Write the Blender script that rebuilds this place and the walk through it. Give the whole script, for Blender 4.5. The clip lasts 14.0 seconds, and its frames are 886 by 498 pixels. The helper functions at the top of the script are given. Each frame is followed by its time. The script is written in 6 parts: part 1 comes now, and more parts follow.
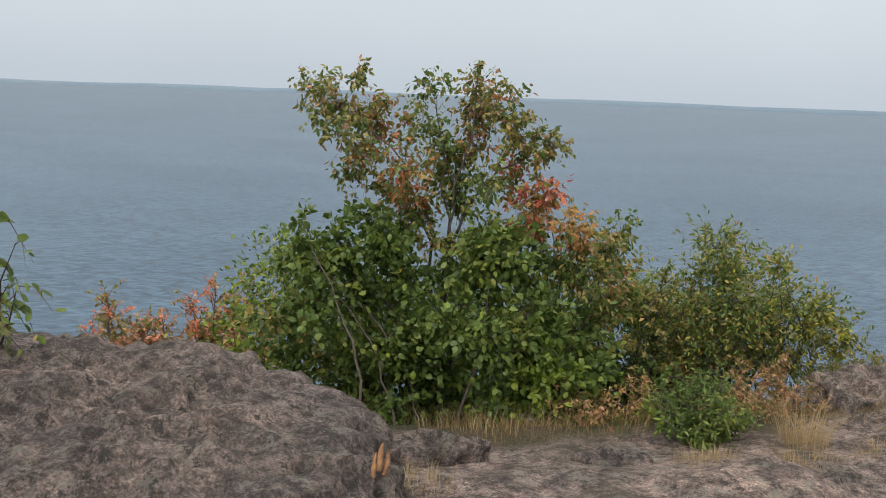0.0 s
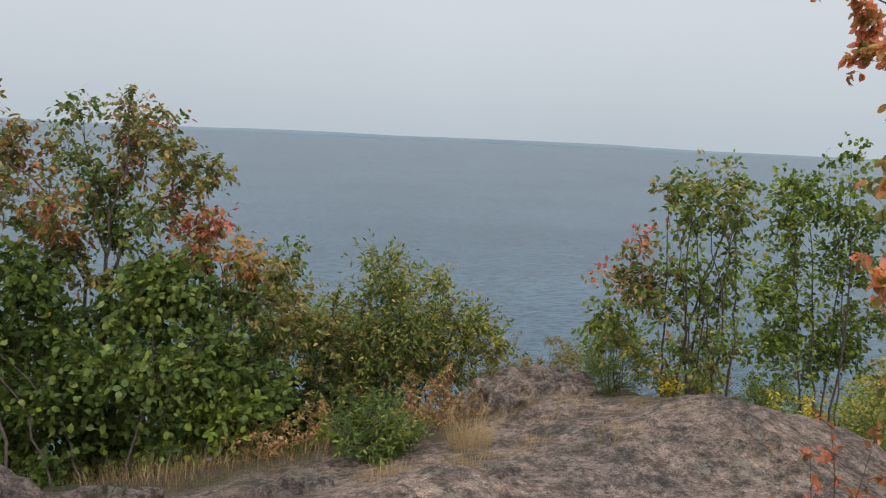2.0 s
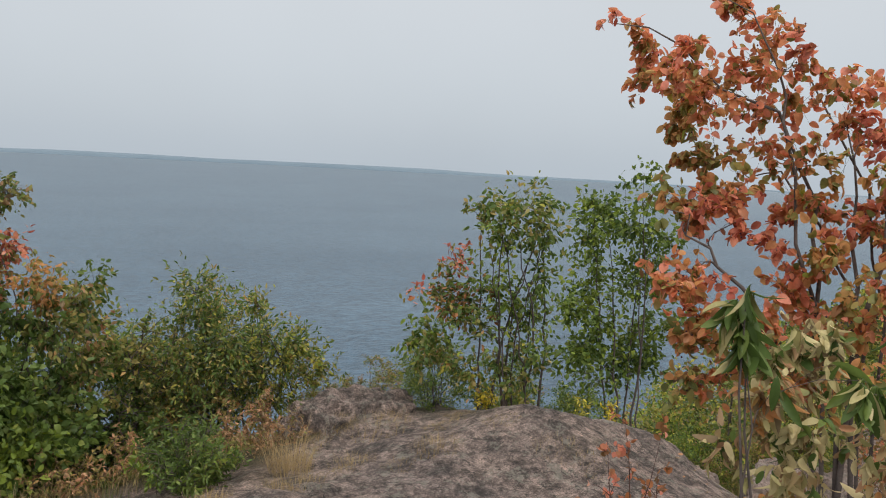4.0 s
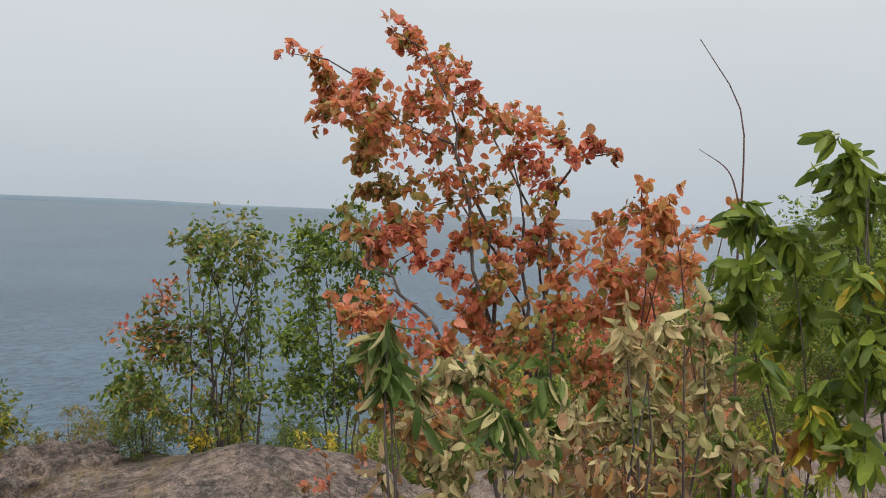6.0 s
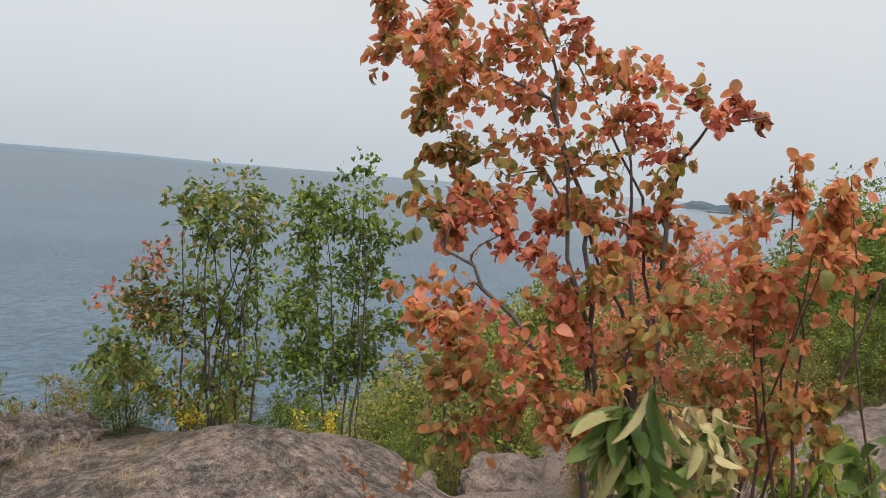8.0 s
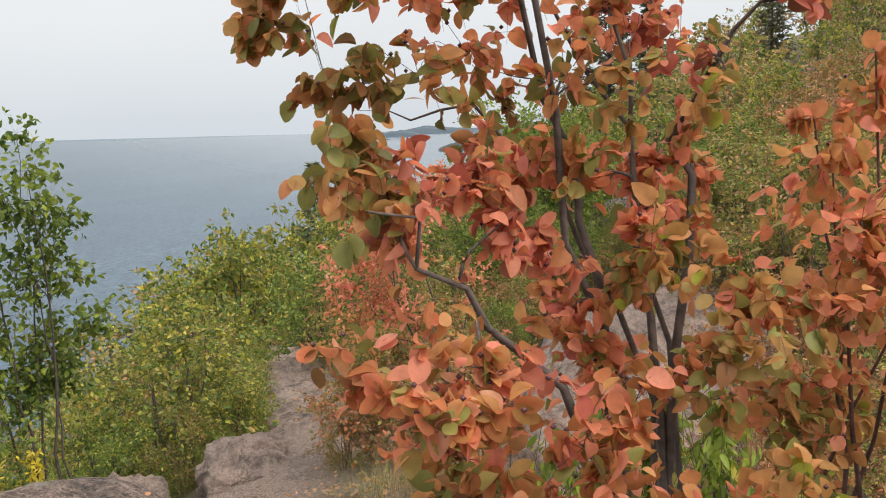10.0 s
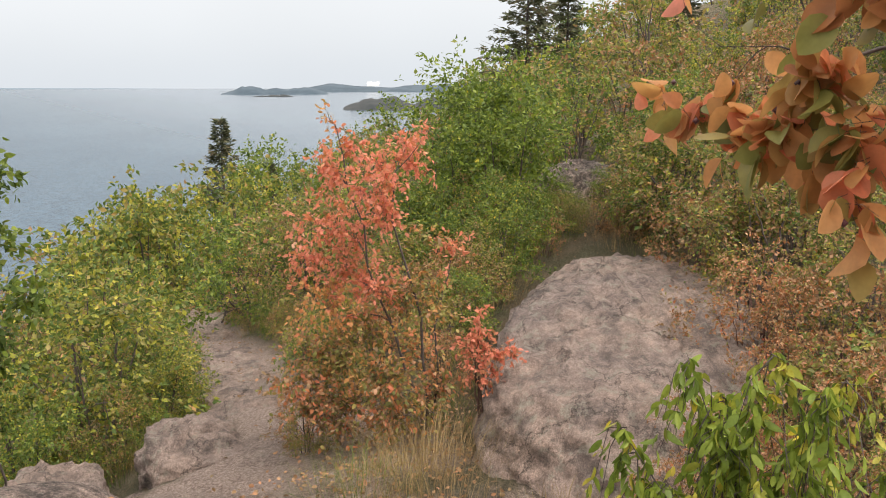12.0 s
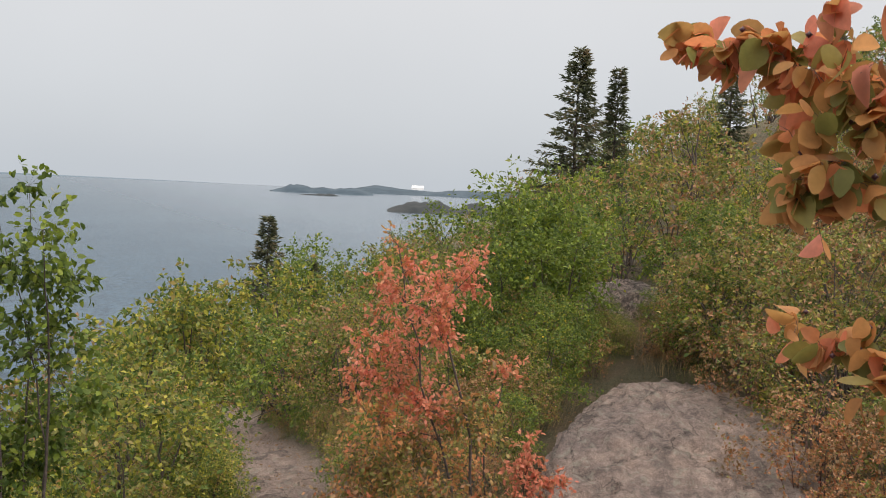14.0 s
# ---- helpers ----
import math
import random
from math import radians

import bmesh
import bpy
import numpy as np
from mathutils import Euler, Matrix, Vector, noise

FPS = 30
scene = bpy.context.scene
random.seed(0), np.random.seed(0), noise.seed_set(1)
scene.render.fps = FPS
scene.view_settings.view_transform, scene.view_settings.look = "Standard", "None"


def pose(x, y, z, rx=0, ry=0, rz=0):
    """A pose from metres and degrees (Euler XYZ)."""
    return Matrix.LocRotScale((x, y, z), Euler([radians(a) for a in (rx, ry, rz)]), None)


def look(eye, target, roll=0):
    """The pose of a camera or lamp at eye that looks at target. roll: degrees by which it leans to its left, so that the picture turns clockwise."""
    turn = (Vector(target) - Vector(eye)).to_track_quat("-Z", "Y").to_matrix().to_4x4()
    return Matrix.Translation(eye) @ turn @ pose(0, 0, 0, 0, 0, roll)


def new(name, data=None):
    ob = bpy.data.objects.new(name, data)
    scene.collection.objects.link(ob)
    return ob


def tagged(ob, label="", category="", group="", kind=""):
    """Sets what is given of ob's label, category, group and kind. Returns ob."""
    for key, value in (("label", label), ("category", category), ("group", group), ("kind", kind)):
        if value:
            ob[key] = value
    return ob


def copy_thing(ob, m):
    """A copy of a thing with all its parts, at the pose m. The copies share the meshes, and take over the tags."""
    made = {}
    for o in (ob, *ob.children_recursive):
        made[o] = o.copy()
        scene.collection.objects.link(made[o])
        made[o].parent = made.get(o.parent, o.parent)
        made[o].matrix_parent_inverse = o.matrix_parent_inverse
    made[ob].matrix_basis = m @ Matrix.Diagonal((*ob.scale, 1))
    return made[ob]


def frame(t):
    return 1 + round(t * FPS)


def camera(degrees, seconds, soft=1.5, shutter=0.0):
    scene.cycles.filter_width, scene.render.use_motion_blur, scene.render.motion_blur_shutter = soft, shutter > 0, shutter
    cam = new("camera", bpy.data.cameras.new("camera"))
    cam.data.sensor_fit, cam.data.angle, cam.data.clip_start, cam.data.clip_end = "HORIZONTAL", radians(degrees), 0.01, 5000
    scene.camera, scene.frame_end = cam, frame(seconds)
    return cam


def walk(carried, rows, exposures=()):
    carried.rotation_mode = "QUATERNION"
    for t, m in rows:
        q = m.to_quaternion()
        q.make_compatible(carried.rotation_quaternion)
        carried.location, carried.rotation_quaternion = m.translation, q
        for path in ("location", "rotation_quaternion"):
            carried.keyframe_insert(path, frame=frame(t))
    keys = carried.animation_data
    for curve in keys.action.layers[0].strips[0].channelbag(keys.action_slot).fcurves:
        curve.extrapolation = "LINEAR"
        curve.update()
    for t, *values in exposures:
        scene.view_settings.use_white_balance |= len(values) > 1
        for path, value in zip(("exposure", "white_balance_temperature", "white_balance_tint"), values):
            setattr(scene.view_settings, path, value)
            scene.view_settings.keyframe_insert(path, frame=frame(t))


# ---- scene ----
cam = camera(55.20, 14.0, soft=1.0, shutter=0.1)
PATH = [
    (0.0, 0.001, -0.000, 1.601, -10.52, -2.24, -0.02),
    (0.5, 0.004, 0.003, 1.596, -10.22, -2.24, -2.82),
    (1.0, 0.018, 0.029, 1.591, -9.90, -2.52, -7.80),
    (1.5, 0.017, 0.031, 1.594, -8.51, -2.90, -13.03),
    (2.0, 0.021, 0.024, 1.592, -7.67, -2.58, -22.14),
    (4.3, 0.030, -0.020, 1.571, -4.93, -2.88, -37.05),
    (4.5, 0.030, -0.030, 1.570, -4.55, -2.74, -39.74),
    (5.0, 0.025, -0.056, 1.575, -3.58, -2.73, -45.42),
    (5.5, 0.103, -0.055, 1.581, -3.03, -2.94, -46.70),
    (6.0, 0.120, -0.042, 1.583, -2.71, -2.18, -52.51),
    (6.5, 0.101, 0.023, 1.580, -2.82, -2.14, -53.72),
    (7.0, 0.109, 0.104, 1.567, -3.85, -1.94, -53.21),
    (7.5, 0.219, 0.197, 1.580, -4.72, -3.79, -53.09),
    (8.0, 0.315, 0.335, 1.578, -4.90, -4.60, -53.49),
    (8.5, 0.430, 0.519, 1.588, -5.00, -0.97, -59.69),
    (8.7, 0.507, 0.589, 1.579, -5.18, 0.06, -63.38),
    (10.8, 0.824, 1.141, 1.583, -9.32, 1.01, -78.71),
    (11.0, 0.869, 1.205, 1.566, -9.26, 0.92, -78.80),
    (11.5, 0.962, 1.394, 1.538, -10.63, 2.23, -79.34),
    (12.0, 1.028, 1.416, 1.573, -11.12, -0.04, -83.08),
    (12.5, 1.000, 1.433, 1.608, -8.84, -1.88, -82.65),
    (13.0, 0.968, 1.488, 1.594, -7.74, -2.61, -82.48),
    (13.5, 0.966, 1.512, 1.612, -5.87, -2.48, -81.77),
    (14.0, 0.959, 1.512, 1.672, -4.16, -2.70, -80.15),
]
walk(cam, [(t, pose(x, y, z, 90 + p, r, w)) for t, x, y, z, p, r, w in PATH],
     exposures=[(0, 0.15, 6620, 10), (1.5, 0.04, 6620, 10), (4.5, -0.03, 6640, 10), (6.0, -0.03, 6680, 10), (7.5, 0.08, 6740, 10), (8.7, 0.17, 6820, 10),
                (10.8, 0.46, 7060, 13), (11.5, 0.46, 7080, 13), (12.1, 0.56, 7080, 13), (13.0, 0.22, 7020, 13), (14.0, 0.1, 6950, 13)])

# ---- world and light ----
SEA = -32.0
world = bpy.data.worlds.new("overcast")
scene.world = world
world.use_nodes = True
wn, wl = world.node_tree.nodes, world.node_tree.links
bg = wn["Background"]
sky = wn.new("ShaderNodeTexSky")
sky.sky_type = "NISHITA"
sky.sun_disc = False
sky.sun_elevation, sky.sun_rotation = radians(48), radians(200)
sky.air_density, sky.dust_density = 1.0, 4.0
grey = wn.new("ShaderNodeHueSaturation")
grey.inputs["Saturation"].default_value = 0.35
grey.inputs["Value"].default_value = 0.05
coord = wn.new("ShaderNodeTexCoord")
sep = wn.new("ShaderNodeSeparateXYZ")
wl.new(coord.outputs["Generated"], sep.inputs[0])
cloud = wn.new("ShaderNodeValToRGB")
cloud.color_ramp.elements[0].position, cloud.color_ramp.elements[0].color = 0.0, (0.25, 0.285, 0.322, 1)
cloud.color_ramp.elements[1].position, cloud.color_ramp.elements[1].color = 0.95, (0.96, 0.94, 0.89, 1)
mid = cloud.color_ramp.elements.new(0.22)
mid.color = (0.295, 0.317, 0.34, 1)
wl.new(sep.outputs["Z"], cloud.inputs[0])
drift = wn.new("ShaderNodeTexNoise")
drift.inputs["Scale"].default_value, drift.inputs["Detail"].default_value = 2.2, 4.0
wl.new(coord.outputs["Generated"], drift.inputs["Vector"])
soft = wn.new("ShaderNodeMapRange")
soft.inputs["To Min"].default_value, soft.inputs["To Max"].default_value = 0.90, 1.08
wl.new(drift.outputs["Fac"], soft.inputs["Value"])
veil = wn.new("ShaderNodeVectorMath")
veil.operation = "SCALE"
wl.new(cloud.outputs[0], veil.inputs[0])
wl.new(soft.outputs[0], veil.inputs["Scale"])
blend = wn.new("ShaderNodeMix")
blend.data_type = "RGBA"
blend.inputs["Factor"].default_value = 0.8
wl.new(sky.outputs[0], grey.inputs["Color"])
wl.new(grey.outputs[0], blend.inputs["A"])
wl.new(veil.outputs[0], blend.inputs["B"])
wl.new(blend.outputs["Result"], bg.inputs[0])
bg.inputs[1].default_value = 2.4

sun_data = bpy.data.lights.new("sun", "SUN")
sun_data.energy, sun_data.angle, sun_data.color = 1.5, radians(22), (1.0, 0.95, 0.88)
sun = new("sun", sun_data)
sun.matrix_world = look((0, 0, 60), (12, 22, 20))


# ---- materials ----
def material(name, rough=0.8):
    m = bpy.data.materials.new(name)
    m.use_nodes = True
    nt = m.node_tree
    b = nt.nodes["Principled BSDF"]
    b.inputs["Roughness"].default_value = rough
    return m, nt.nodes, nt.links, b


def ramp(nodes, stops, mode="LINEAR"):
    r = nodes.new("ShaderNodeValToRGB")
    r.color_ramp.interpolation = mode
    el = r.color_ramp.elements
    while len(el) < len(stops):
        el.new(0.5)
    for e, (p, c) in zip(el, stops):
        e.position, e.color = p, (*c, 1)
    return r


def noise_tex(nodes, links, vec, scale, detail=6.0, rough=0.6):
    n = nodes.new("ShaderNodeTexNoise")
    n.inputs["Scale"].default_value, n.inputs["Detail"].default_value = scale, detail
    n.inputs["Roughness"].default_value = rough
    links.new(vec, n.inputs["Vector"])
    return n


def mix(nodes, links, fac, a, b, blend_type="MIX"):
    m = nodes.new("ShaderNodeMix")
    m.data_type, m.blend_type = "RGBA", blend_type
    for key, v in (("Factor", fac), ("A", a), ("B", b)):
        if hasattr(v, "links"):
            links.new(v, m.inputs[key])
        elif key == "Factor":
            m.inputs[key].default_value = v
        else:
            m.inputs[key].default_value = (*v, 1)
    return m.outputs["Result"]


def rock_colours(nodes, links, pos, warm=0.0, crust=1.0):
    """Weathered pinkish-grey granite: grain, lichen flecks, a few cracks, and pits and knobs with their shading painted
    in. Returns colour and height.
    """
    big = noise_tex(nodes, links, pos, 1.1, 5, 0.6)
    med = noise_tex(nodes, links, pos, 5.5, 8, 0.7)
    knob = noise_tex(nodes, links, pos, 19.0, 7, 0.76)
    grain = noise_tex(nodes, links, pos, 120.0, 4, 0.7)
    base = ramp(nodes, [(0.40, (0.17 + 0.12 * (1 - crust), 0.14 + 0.095 * (1 - crust), 0.132 + 0.085 * (1 - crust))), (0.5, (0.275 + warm, 0.222 + warm * 0.72, 0.204 + warm * 0.6)), (0.60, (0.37 + warm, 0.302 + warm * 0.72, 0.277 + warm * 0.6))])
    links.new(med.outputs["Fac"], base.inputs[0])
    tone = ramp(nodes, [(0.35, (0.80, 0.80, 0.83)), (0.65, (1.14, 1.09, 1.05))])
    links.new(big.outputs["Fac"], tone.inputs[0])
    col = mix(nodes, links, 1.0, base.outputs[0], tone.outputs[0], "MULTIPLY")
    speck = ramp(nodes, [(0.40, (0.42, 0.42, 0.42)), (0.5, (1.0, 0.99, 0.98)), (0.60, (1.7, 1.66, 1.62))])
    links.new(grain.outputs["Fac"], speck.inputs[0])
    col = mix(nodes, links, min(0.65, crust), col, speck.outputs[0], "MULTIPLY")
    # relief shading in the colour: hollows darkened, knobs lightened, following the bump
    lump_shade = ramp(nodes, [(0.42, (0.42, 0.41, 0.41)), (0.5, (0.95, 0.95, 0.95)), (0.58, (1.5, 1.47, 1.44))])
    links.new(knob.outputs["Fac"], lump_shade.inputs[0])
    col = mix(nodes, links, 0.9 * crust, col, lump_shade.outputs[0], "MULTIPLY")
    warp = nodes.new("ShaderNodeVectorMath")
    warp.operation = "MULTIPLY_ADD"
    links.new(med.outputs["Color"], warp.inputs[0])
    warp.inputs[1].default_value = (0.3, 0.3, 0.3)
    links.new(pos, warp.inputs[2])
    crack = nodes.new("ShaderNodeTexVoronoi")
    crack.feature = "DISTANCE_TO_EDGE"
    crack.inputs["Scale"].default_value = 1.4
    links.new(warp.outputs[0], crack.inputs["Vector"])
    seam = ramp(nodes, [(0.0, (0.8, 0.8, 0.8)), (0.010, (0, 0, 0))])
    links.new(crack.outputs["Distance"], seam.inputs[0])
    bed = nodes.new("ShaderNodeMapping")
    bed.inputs["Rotation"].default_value = (radians(20), radians(12), radians(-14))
    bed.inputs["Scale"].default_value = (0.9, 5.0, 8.0)
    links.new(warp.outputs[0], bed.inputs[0])
    layer = noise_tex(nodes, links, bed.outputs[0], 1.3, 3, 0.5)
    split = ramp(nodes, [(0.478, (0, 0, 0)), (0.5, (0.5, 0.5, 0.5)), (0.522, (0, 0, 0))])
    links.new(layer.outputs["Fac"], split.inputs[0])
    col = mix(nodes, links, split.outputs[0], col, (0.085, 0.072, 0.066))
    lich = noise_tex(nodes, links, pos, 9.0, 10, 0.82)
    pale = ramp(nodes, [(0.54, (0, 0, 0)), (0.58, (0.55, 0.55, 0.55))])
    links.new(lich.outputs["Fac"], pale.inputs[0])
    col = mix(nodes, links, pale.outputs[0], col, (0.46, 0.44, 0.37))
    # pits are lowered in height and their shade is painted dark
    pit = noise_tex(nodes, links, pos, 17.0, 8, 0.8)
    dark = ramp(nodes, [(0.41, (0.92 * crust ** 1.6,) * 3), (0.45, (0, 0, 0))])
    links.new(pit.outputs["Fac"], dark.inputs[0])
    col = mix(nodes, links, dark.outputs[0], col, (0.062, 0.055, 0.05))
    col = mix(nodes, links, seam.outputs[0], col, (0.05, 0.042, 0.038))
    height = grain.outputs["Fac"]
    for tex, amount in ((knob.outputs["Fac"], 4.0), (med.outputs["Fac"], 3.0), (dark.outputs[0], -0.5), (seam.outputs[0], -0.9), (split.outputs[0], -0.8)):
        up = nodes.new("ShaderNodeMath")
        up.operation = "MULTIPLY_ADD"
        links.new(tex, up.inputs[0])
        up.inputs[1].default_value = amount
        links.new(height, up.inputs[2])
        height = up.outputs[0]
    return col, height


def bumped(nodes, links, b, height, strength, distance):
    bump = nodes.new("ShaderNodeBump")
    bump.inputs["Strength"].default_value, bump.inputs["Distance"].default_value = strength, distance
    links.new(height, bump.inputs["Height"])
    links.new(bump.outputs[0], b.inputs["Normal"])


def rock_material(name, warm=0.0, distance=0.03, crust=1.0):
    m, n, l, b = material(name, 0.9)
    geo = n.new("ShaderNodeNewGeometry")
    col, h = rock_colours(n, l, geo.outputs["Position"], warm, crust)
    l.new(col, b.inputs["Base Color"])
    bumped(n, l, b, h, 1.0, distance)
    return m


def ground_material():
    m, n, l, b = material("lookout_ground", 0.95)
    geo = n.new("ShaderNodeNewGeometry")
    pos = geo.outputs["Position"]
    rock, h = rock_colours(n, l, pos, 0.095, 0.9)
    big = noise_tex(n, l, pos, 2.1, 6)
    fine = noise_tex(n, l, pos, 60, 6, 0.8)
    soil = ramp(n, [(0.36, (0.045, 0.034, 0.022)), (0.5, (0.15, 0.11, 0.07)), (0.64, (0.30, 0.235, 0.15))])
    l.new(fine.outputs["Fac"], soil.inputs[0])
    moss = ramp(n, [(0.42, (0.055, 0.075, 0.026)), (0.6, (0.16, 0.12, 0.065))])
    l.new(big.outputs["Fac"], moss.inputs[0])
    earth = mix(n, l, 0.5, soil.outputs[0], moss.outputs[0])
    dirt = ramp(n, [(0.42, (0.24, 0.172, 0.148)), (0.5, (0.40, 0.305, 0.268)), (0.58, (0.58, 0.46, 0.41))])
    l.new(fine.outputs["Fac"], dirt.inputs[0])
    is_rock = n.new("ShaderNodeAttribute")
    is_rock.attribute_name = "rock"
    is_path = n.new("ShaderNodeAttribute")
    is_path.attribute_name = "path"
    col = mix(n, l, is_rock.outputs["Fac"], earth, rock)
    col = mix(n, l, is_path.outputs["Fac"], col, dirt.outputs[0])
    l.new(col, b.inputs["Base Color"])
    bumped(n, l, b, h, 1.0, 0.035)
    return m


def leaf_material(name, stops, gloss=0.45, patch=3.0, through_light=0.35):
    """Leaf colour by the single leaf and by patches of the crown, with light passing through."""
    m, n, l, b = material(name, gloss)
    geo = n.new("ShaderNodeNewGeometry")
    tone = noise_tex(n, l, geo.outputs["Position"], patch, 2)
    a = n.new("ShaderNodeMath")
    a.operation = "MULTIPLY_ADD"
    l.new(geo.outputs["Random Per Island"], a.inputs[0])
    a.inputs[1].default_value = 0.62
    c = n.new("ShaderNodeMath")
    c.operation = "MULTIPLY_ADD"
    l.new(tone.outputs["Fac"], c.inputs[0])
    c.inputs[1].default_value, c.inputs[2].default_value = 1.1, -0.36
    l.new(c.outputs[0], a.inputs[2])
    r = ramp(n, stops)
    l.new(a.outputs[0], r.inputs[0])
    vein = noise_tex(n, l, geo.outputs["Position"], 90, 3)
    mott = ramp(n, [(0.3, (0.75, 0.75, 0.75)), (0.7, (1.15, 1.15, 1.15))])
    l.new(vein.outputs["Fac"], mott.inputs[0])
    col = mix(n, l, 0.7, r.outputs[0], mott.outputs[0], "MULTIPLY")
    l.new(col, b.inputs["Base Color"])
    b.inputs["Specular IOR Level"].default_value = 0.3
    t = n.new("ShaderNodeBsdfTranslucent")
    l.new(col, t.inputs["Color"])
    s = n.new("ShaderNodeMixShader")
    s.inputs[0].default_value = through_light
    l.new(b.outputs[0], s.inputs[1])
    l.new(t.outputs[0], s.inputs[2])
    l.new(s.outputs[0], n["Material Output"].inputs["Surface"])
    return m


def bark_material(name, dark, light):
    m, n, l, b = material(name, 0.85)
    geo = n.new("ShaderNodeNewGeometry")
    t = noise_tex(n, l, geo.outputs["Position"], 45, 5, 0.7)
    r = ramp(n, [(0.35, dark), (0.65, light)])
    l.new(t.outputs["Fac"], r.inputs[0])
    l.new(r.outputs[0], b.inputs["Base Color"])
    bumped(n, l, b, t.outputs["Fac"], 0.6, 0.004)
    return m


def sea_material():
    """Wind-rippled water, calmer and glossier in the sheltered bay along the shore."""
    m, n, l, b = material("lake_water", 0.34)
    b.inputs["IOR"].default_value = 1.33
    geo = n.new("ShaderNodeNewGeometry")
    xyz = n.new("ShaderNodeSeparateXYZ")
    l.new(geo.outputs["Position"], xyz.inputs[0])
    off = n.new("ShaderNodeMath")
    off.operation = "ADD"
    l.new(xyz.outputs["Y"], off.inputs[0])
    off.inputs[1].default_value = 150.0
    ratio = n.new("ShaderNodeMath")
    ratio.operation = "DIVIDE"
    l.new(xyz.outputs["X"], ratio.inputs[0])
    l.new(off.outputs[0], ratio.inputs[1])
    calm = n.new("ShaderNodeMapRange")
    calm.interpolation_type = "SMOOTHSTEP"
    calm.inputs["From Min"].default_value, calm.inputs["From Max"].default_value = 0.7, 2.2
    l.new(ratio.outputs[0], calm.inputs["Value"])
    for key, lo, hi in (("Roughness", 0.36, 0.16), ("Specular IOR Level", 0.30, 0.62)):
        mr = n.new("ShaderNodeMapRange")
        mr.inputs["To Min"].default_value, mr.inputs["To Max"].default_value = lo, hi
        l.new(calm.outputs[0], mr.inputs["Value"])
        l.new(mr.outputs[0], b.inputs[key])
    mp = n.new("ShaderNodeMapping")
    mp.inputs["Rotation"].default_value = (0, 0, radians(14))
    mp.inputs["Scale"].default_value = (0.5, 1.0, 1.0)
    l.new(geo.outputs["Position"], mp.inputs[0])
    small = noise_tex(n, l, mp.outputs[0], 0.95, 6, 0.65)
    wide = noise_tex(n, l, mp.outputs[0], 0.02, 4, 0.5)
    r = ramp(n, [(0.35, (0.036, 0.070, 0.108)), (0.65, (0.050, 0.090, 0.132))])
    l.new(wide.outputs["Fac"], r.inputs[0])
    # ripple light and shade painted into the water colour: pale crests, dark troughs
    ripple_shading = ramp(n, [(0.40, (0.58, 0.6, 0.63)), (0.60, (1.42, 1.4, 1.37))])
    l.new(small.outputs["Fac"], ripple_shading.inputs[0])
    l.new(mix(n, l, 1.0, r.outputs[0], ripple_shading.outputs[0], "MULTIPLY"), b.inputs["Base Color"])
    bumped(n, l, b, small.outputs["Fac"], 0.6, 0.45)
    return m


def plain(name, lo, hi, scale, rough=0.8):
    m, n, l, b = material(name, rough)
    geo = n.new("ShaderNodeNewGeometry")
    t = noise_tex(n, l, geo.outputs["Position"], scale, 5)
    r = ramp(n, [(0.35, lo), (0.65, hi)])
    l.new(t.outputs["Fac"], r.inputs[0])
    l.new(r.outputs[0], b.inputs["Base Color"])
    return m


M_GROUND = ground_material()
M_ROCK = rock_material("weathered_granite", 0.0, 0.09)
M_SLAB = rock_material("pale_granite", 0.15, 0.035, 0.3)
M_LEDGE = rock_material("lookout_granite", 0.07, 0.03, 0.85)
M_SEA = sea_material()
M_BARK = bark_material("grey_brown_bark", (0.045, 0.036, 0.034), (0.12, 0.095, 0.085))
M_BARK_RED = bark_material("reddish_twig_bark", (0.06, 0.03, 0.027), (0.14, 0.075, 0.06))
M_GREEN = leaf_material("green_leaf", [(0.0, (0.042, 0.080, 0.02)), (0.45, (0.105, 0.165, 0.04)), (0.8, (0.18, 0.24, 0.055)), (1.0, (0.31, 0.30, 0.07))], through_light=0.42)
M_FRESH = leaf_material("fresh_green_leaf", [(0.0, (0.088, 0.137, 0.024)), (0.55, (0.196, 0.269, 0.041)), (0.92, (0.323, 0.381, 0.060)), (1.0, (0.684, 0.489, 0.059))], 0.42, 5.0, 0.42)
M_OLIVE = leaf_material("olive_leaf", [(0.0, (0.114, 0.132, 0.042)), (0.5, (0.264, 0.252, 0.072)), (0.8, (0.396, 0.288, 0.096)), (1.0, (0.504, 0.240, 0.108))], through_light=0.4)
M_RUST = leaf_material("rust_leaf", [(0.0, (0.14, 0.10, 0.04)), (0.4, (0.32, 0.14, 0.055)), (0.75, (0.50, 0.19, 0.075)), (1.0, (0.60, 0.18, 0.13))])
M_ORANGE = leaf_material("orange_leaf", [(0.0, (0.30, 0.18, 0.07)), (0.22, (0.48, 0.20, 0.08)), (0.5, (0.70, 0.27, 0.125)), (0.75, (0.76, 0.26, 0.155)), (1.0, (0.85, 0.52, 0.32))], 0.5, 6.0, 0.6)
M_RED = leaf_material("red_leaf", [(0.0, (0.40, 0.20, 0.09)), (0.35, (0.70, 0.28, 0.17)), (0.8, (0.80, 0.29, 0.21)), (1.0, (0.85, 0.52, 0.36))], 0.5, 5.0, 0.52)
M_CRIMSON = leaf_material("crimson_leaf", [(0.0, (0.17, 0.07, 0.035)), (0.5, (0.40, 0.105, 0.07)), (1.0, (0.60, 0.16, 0.12))], 0.5, 6.0, 0.45)
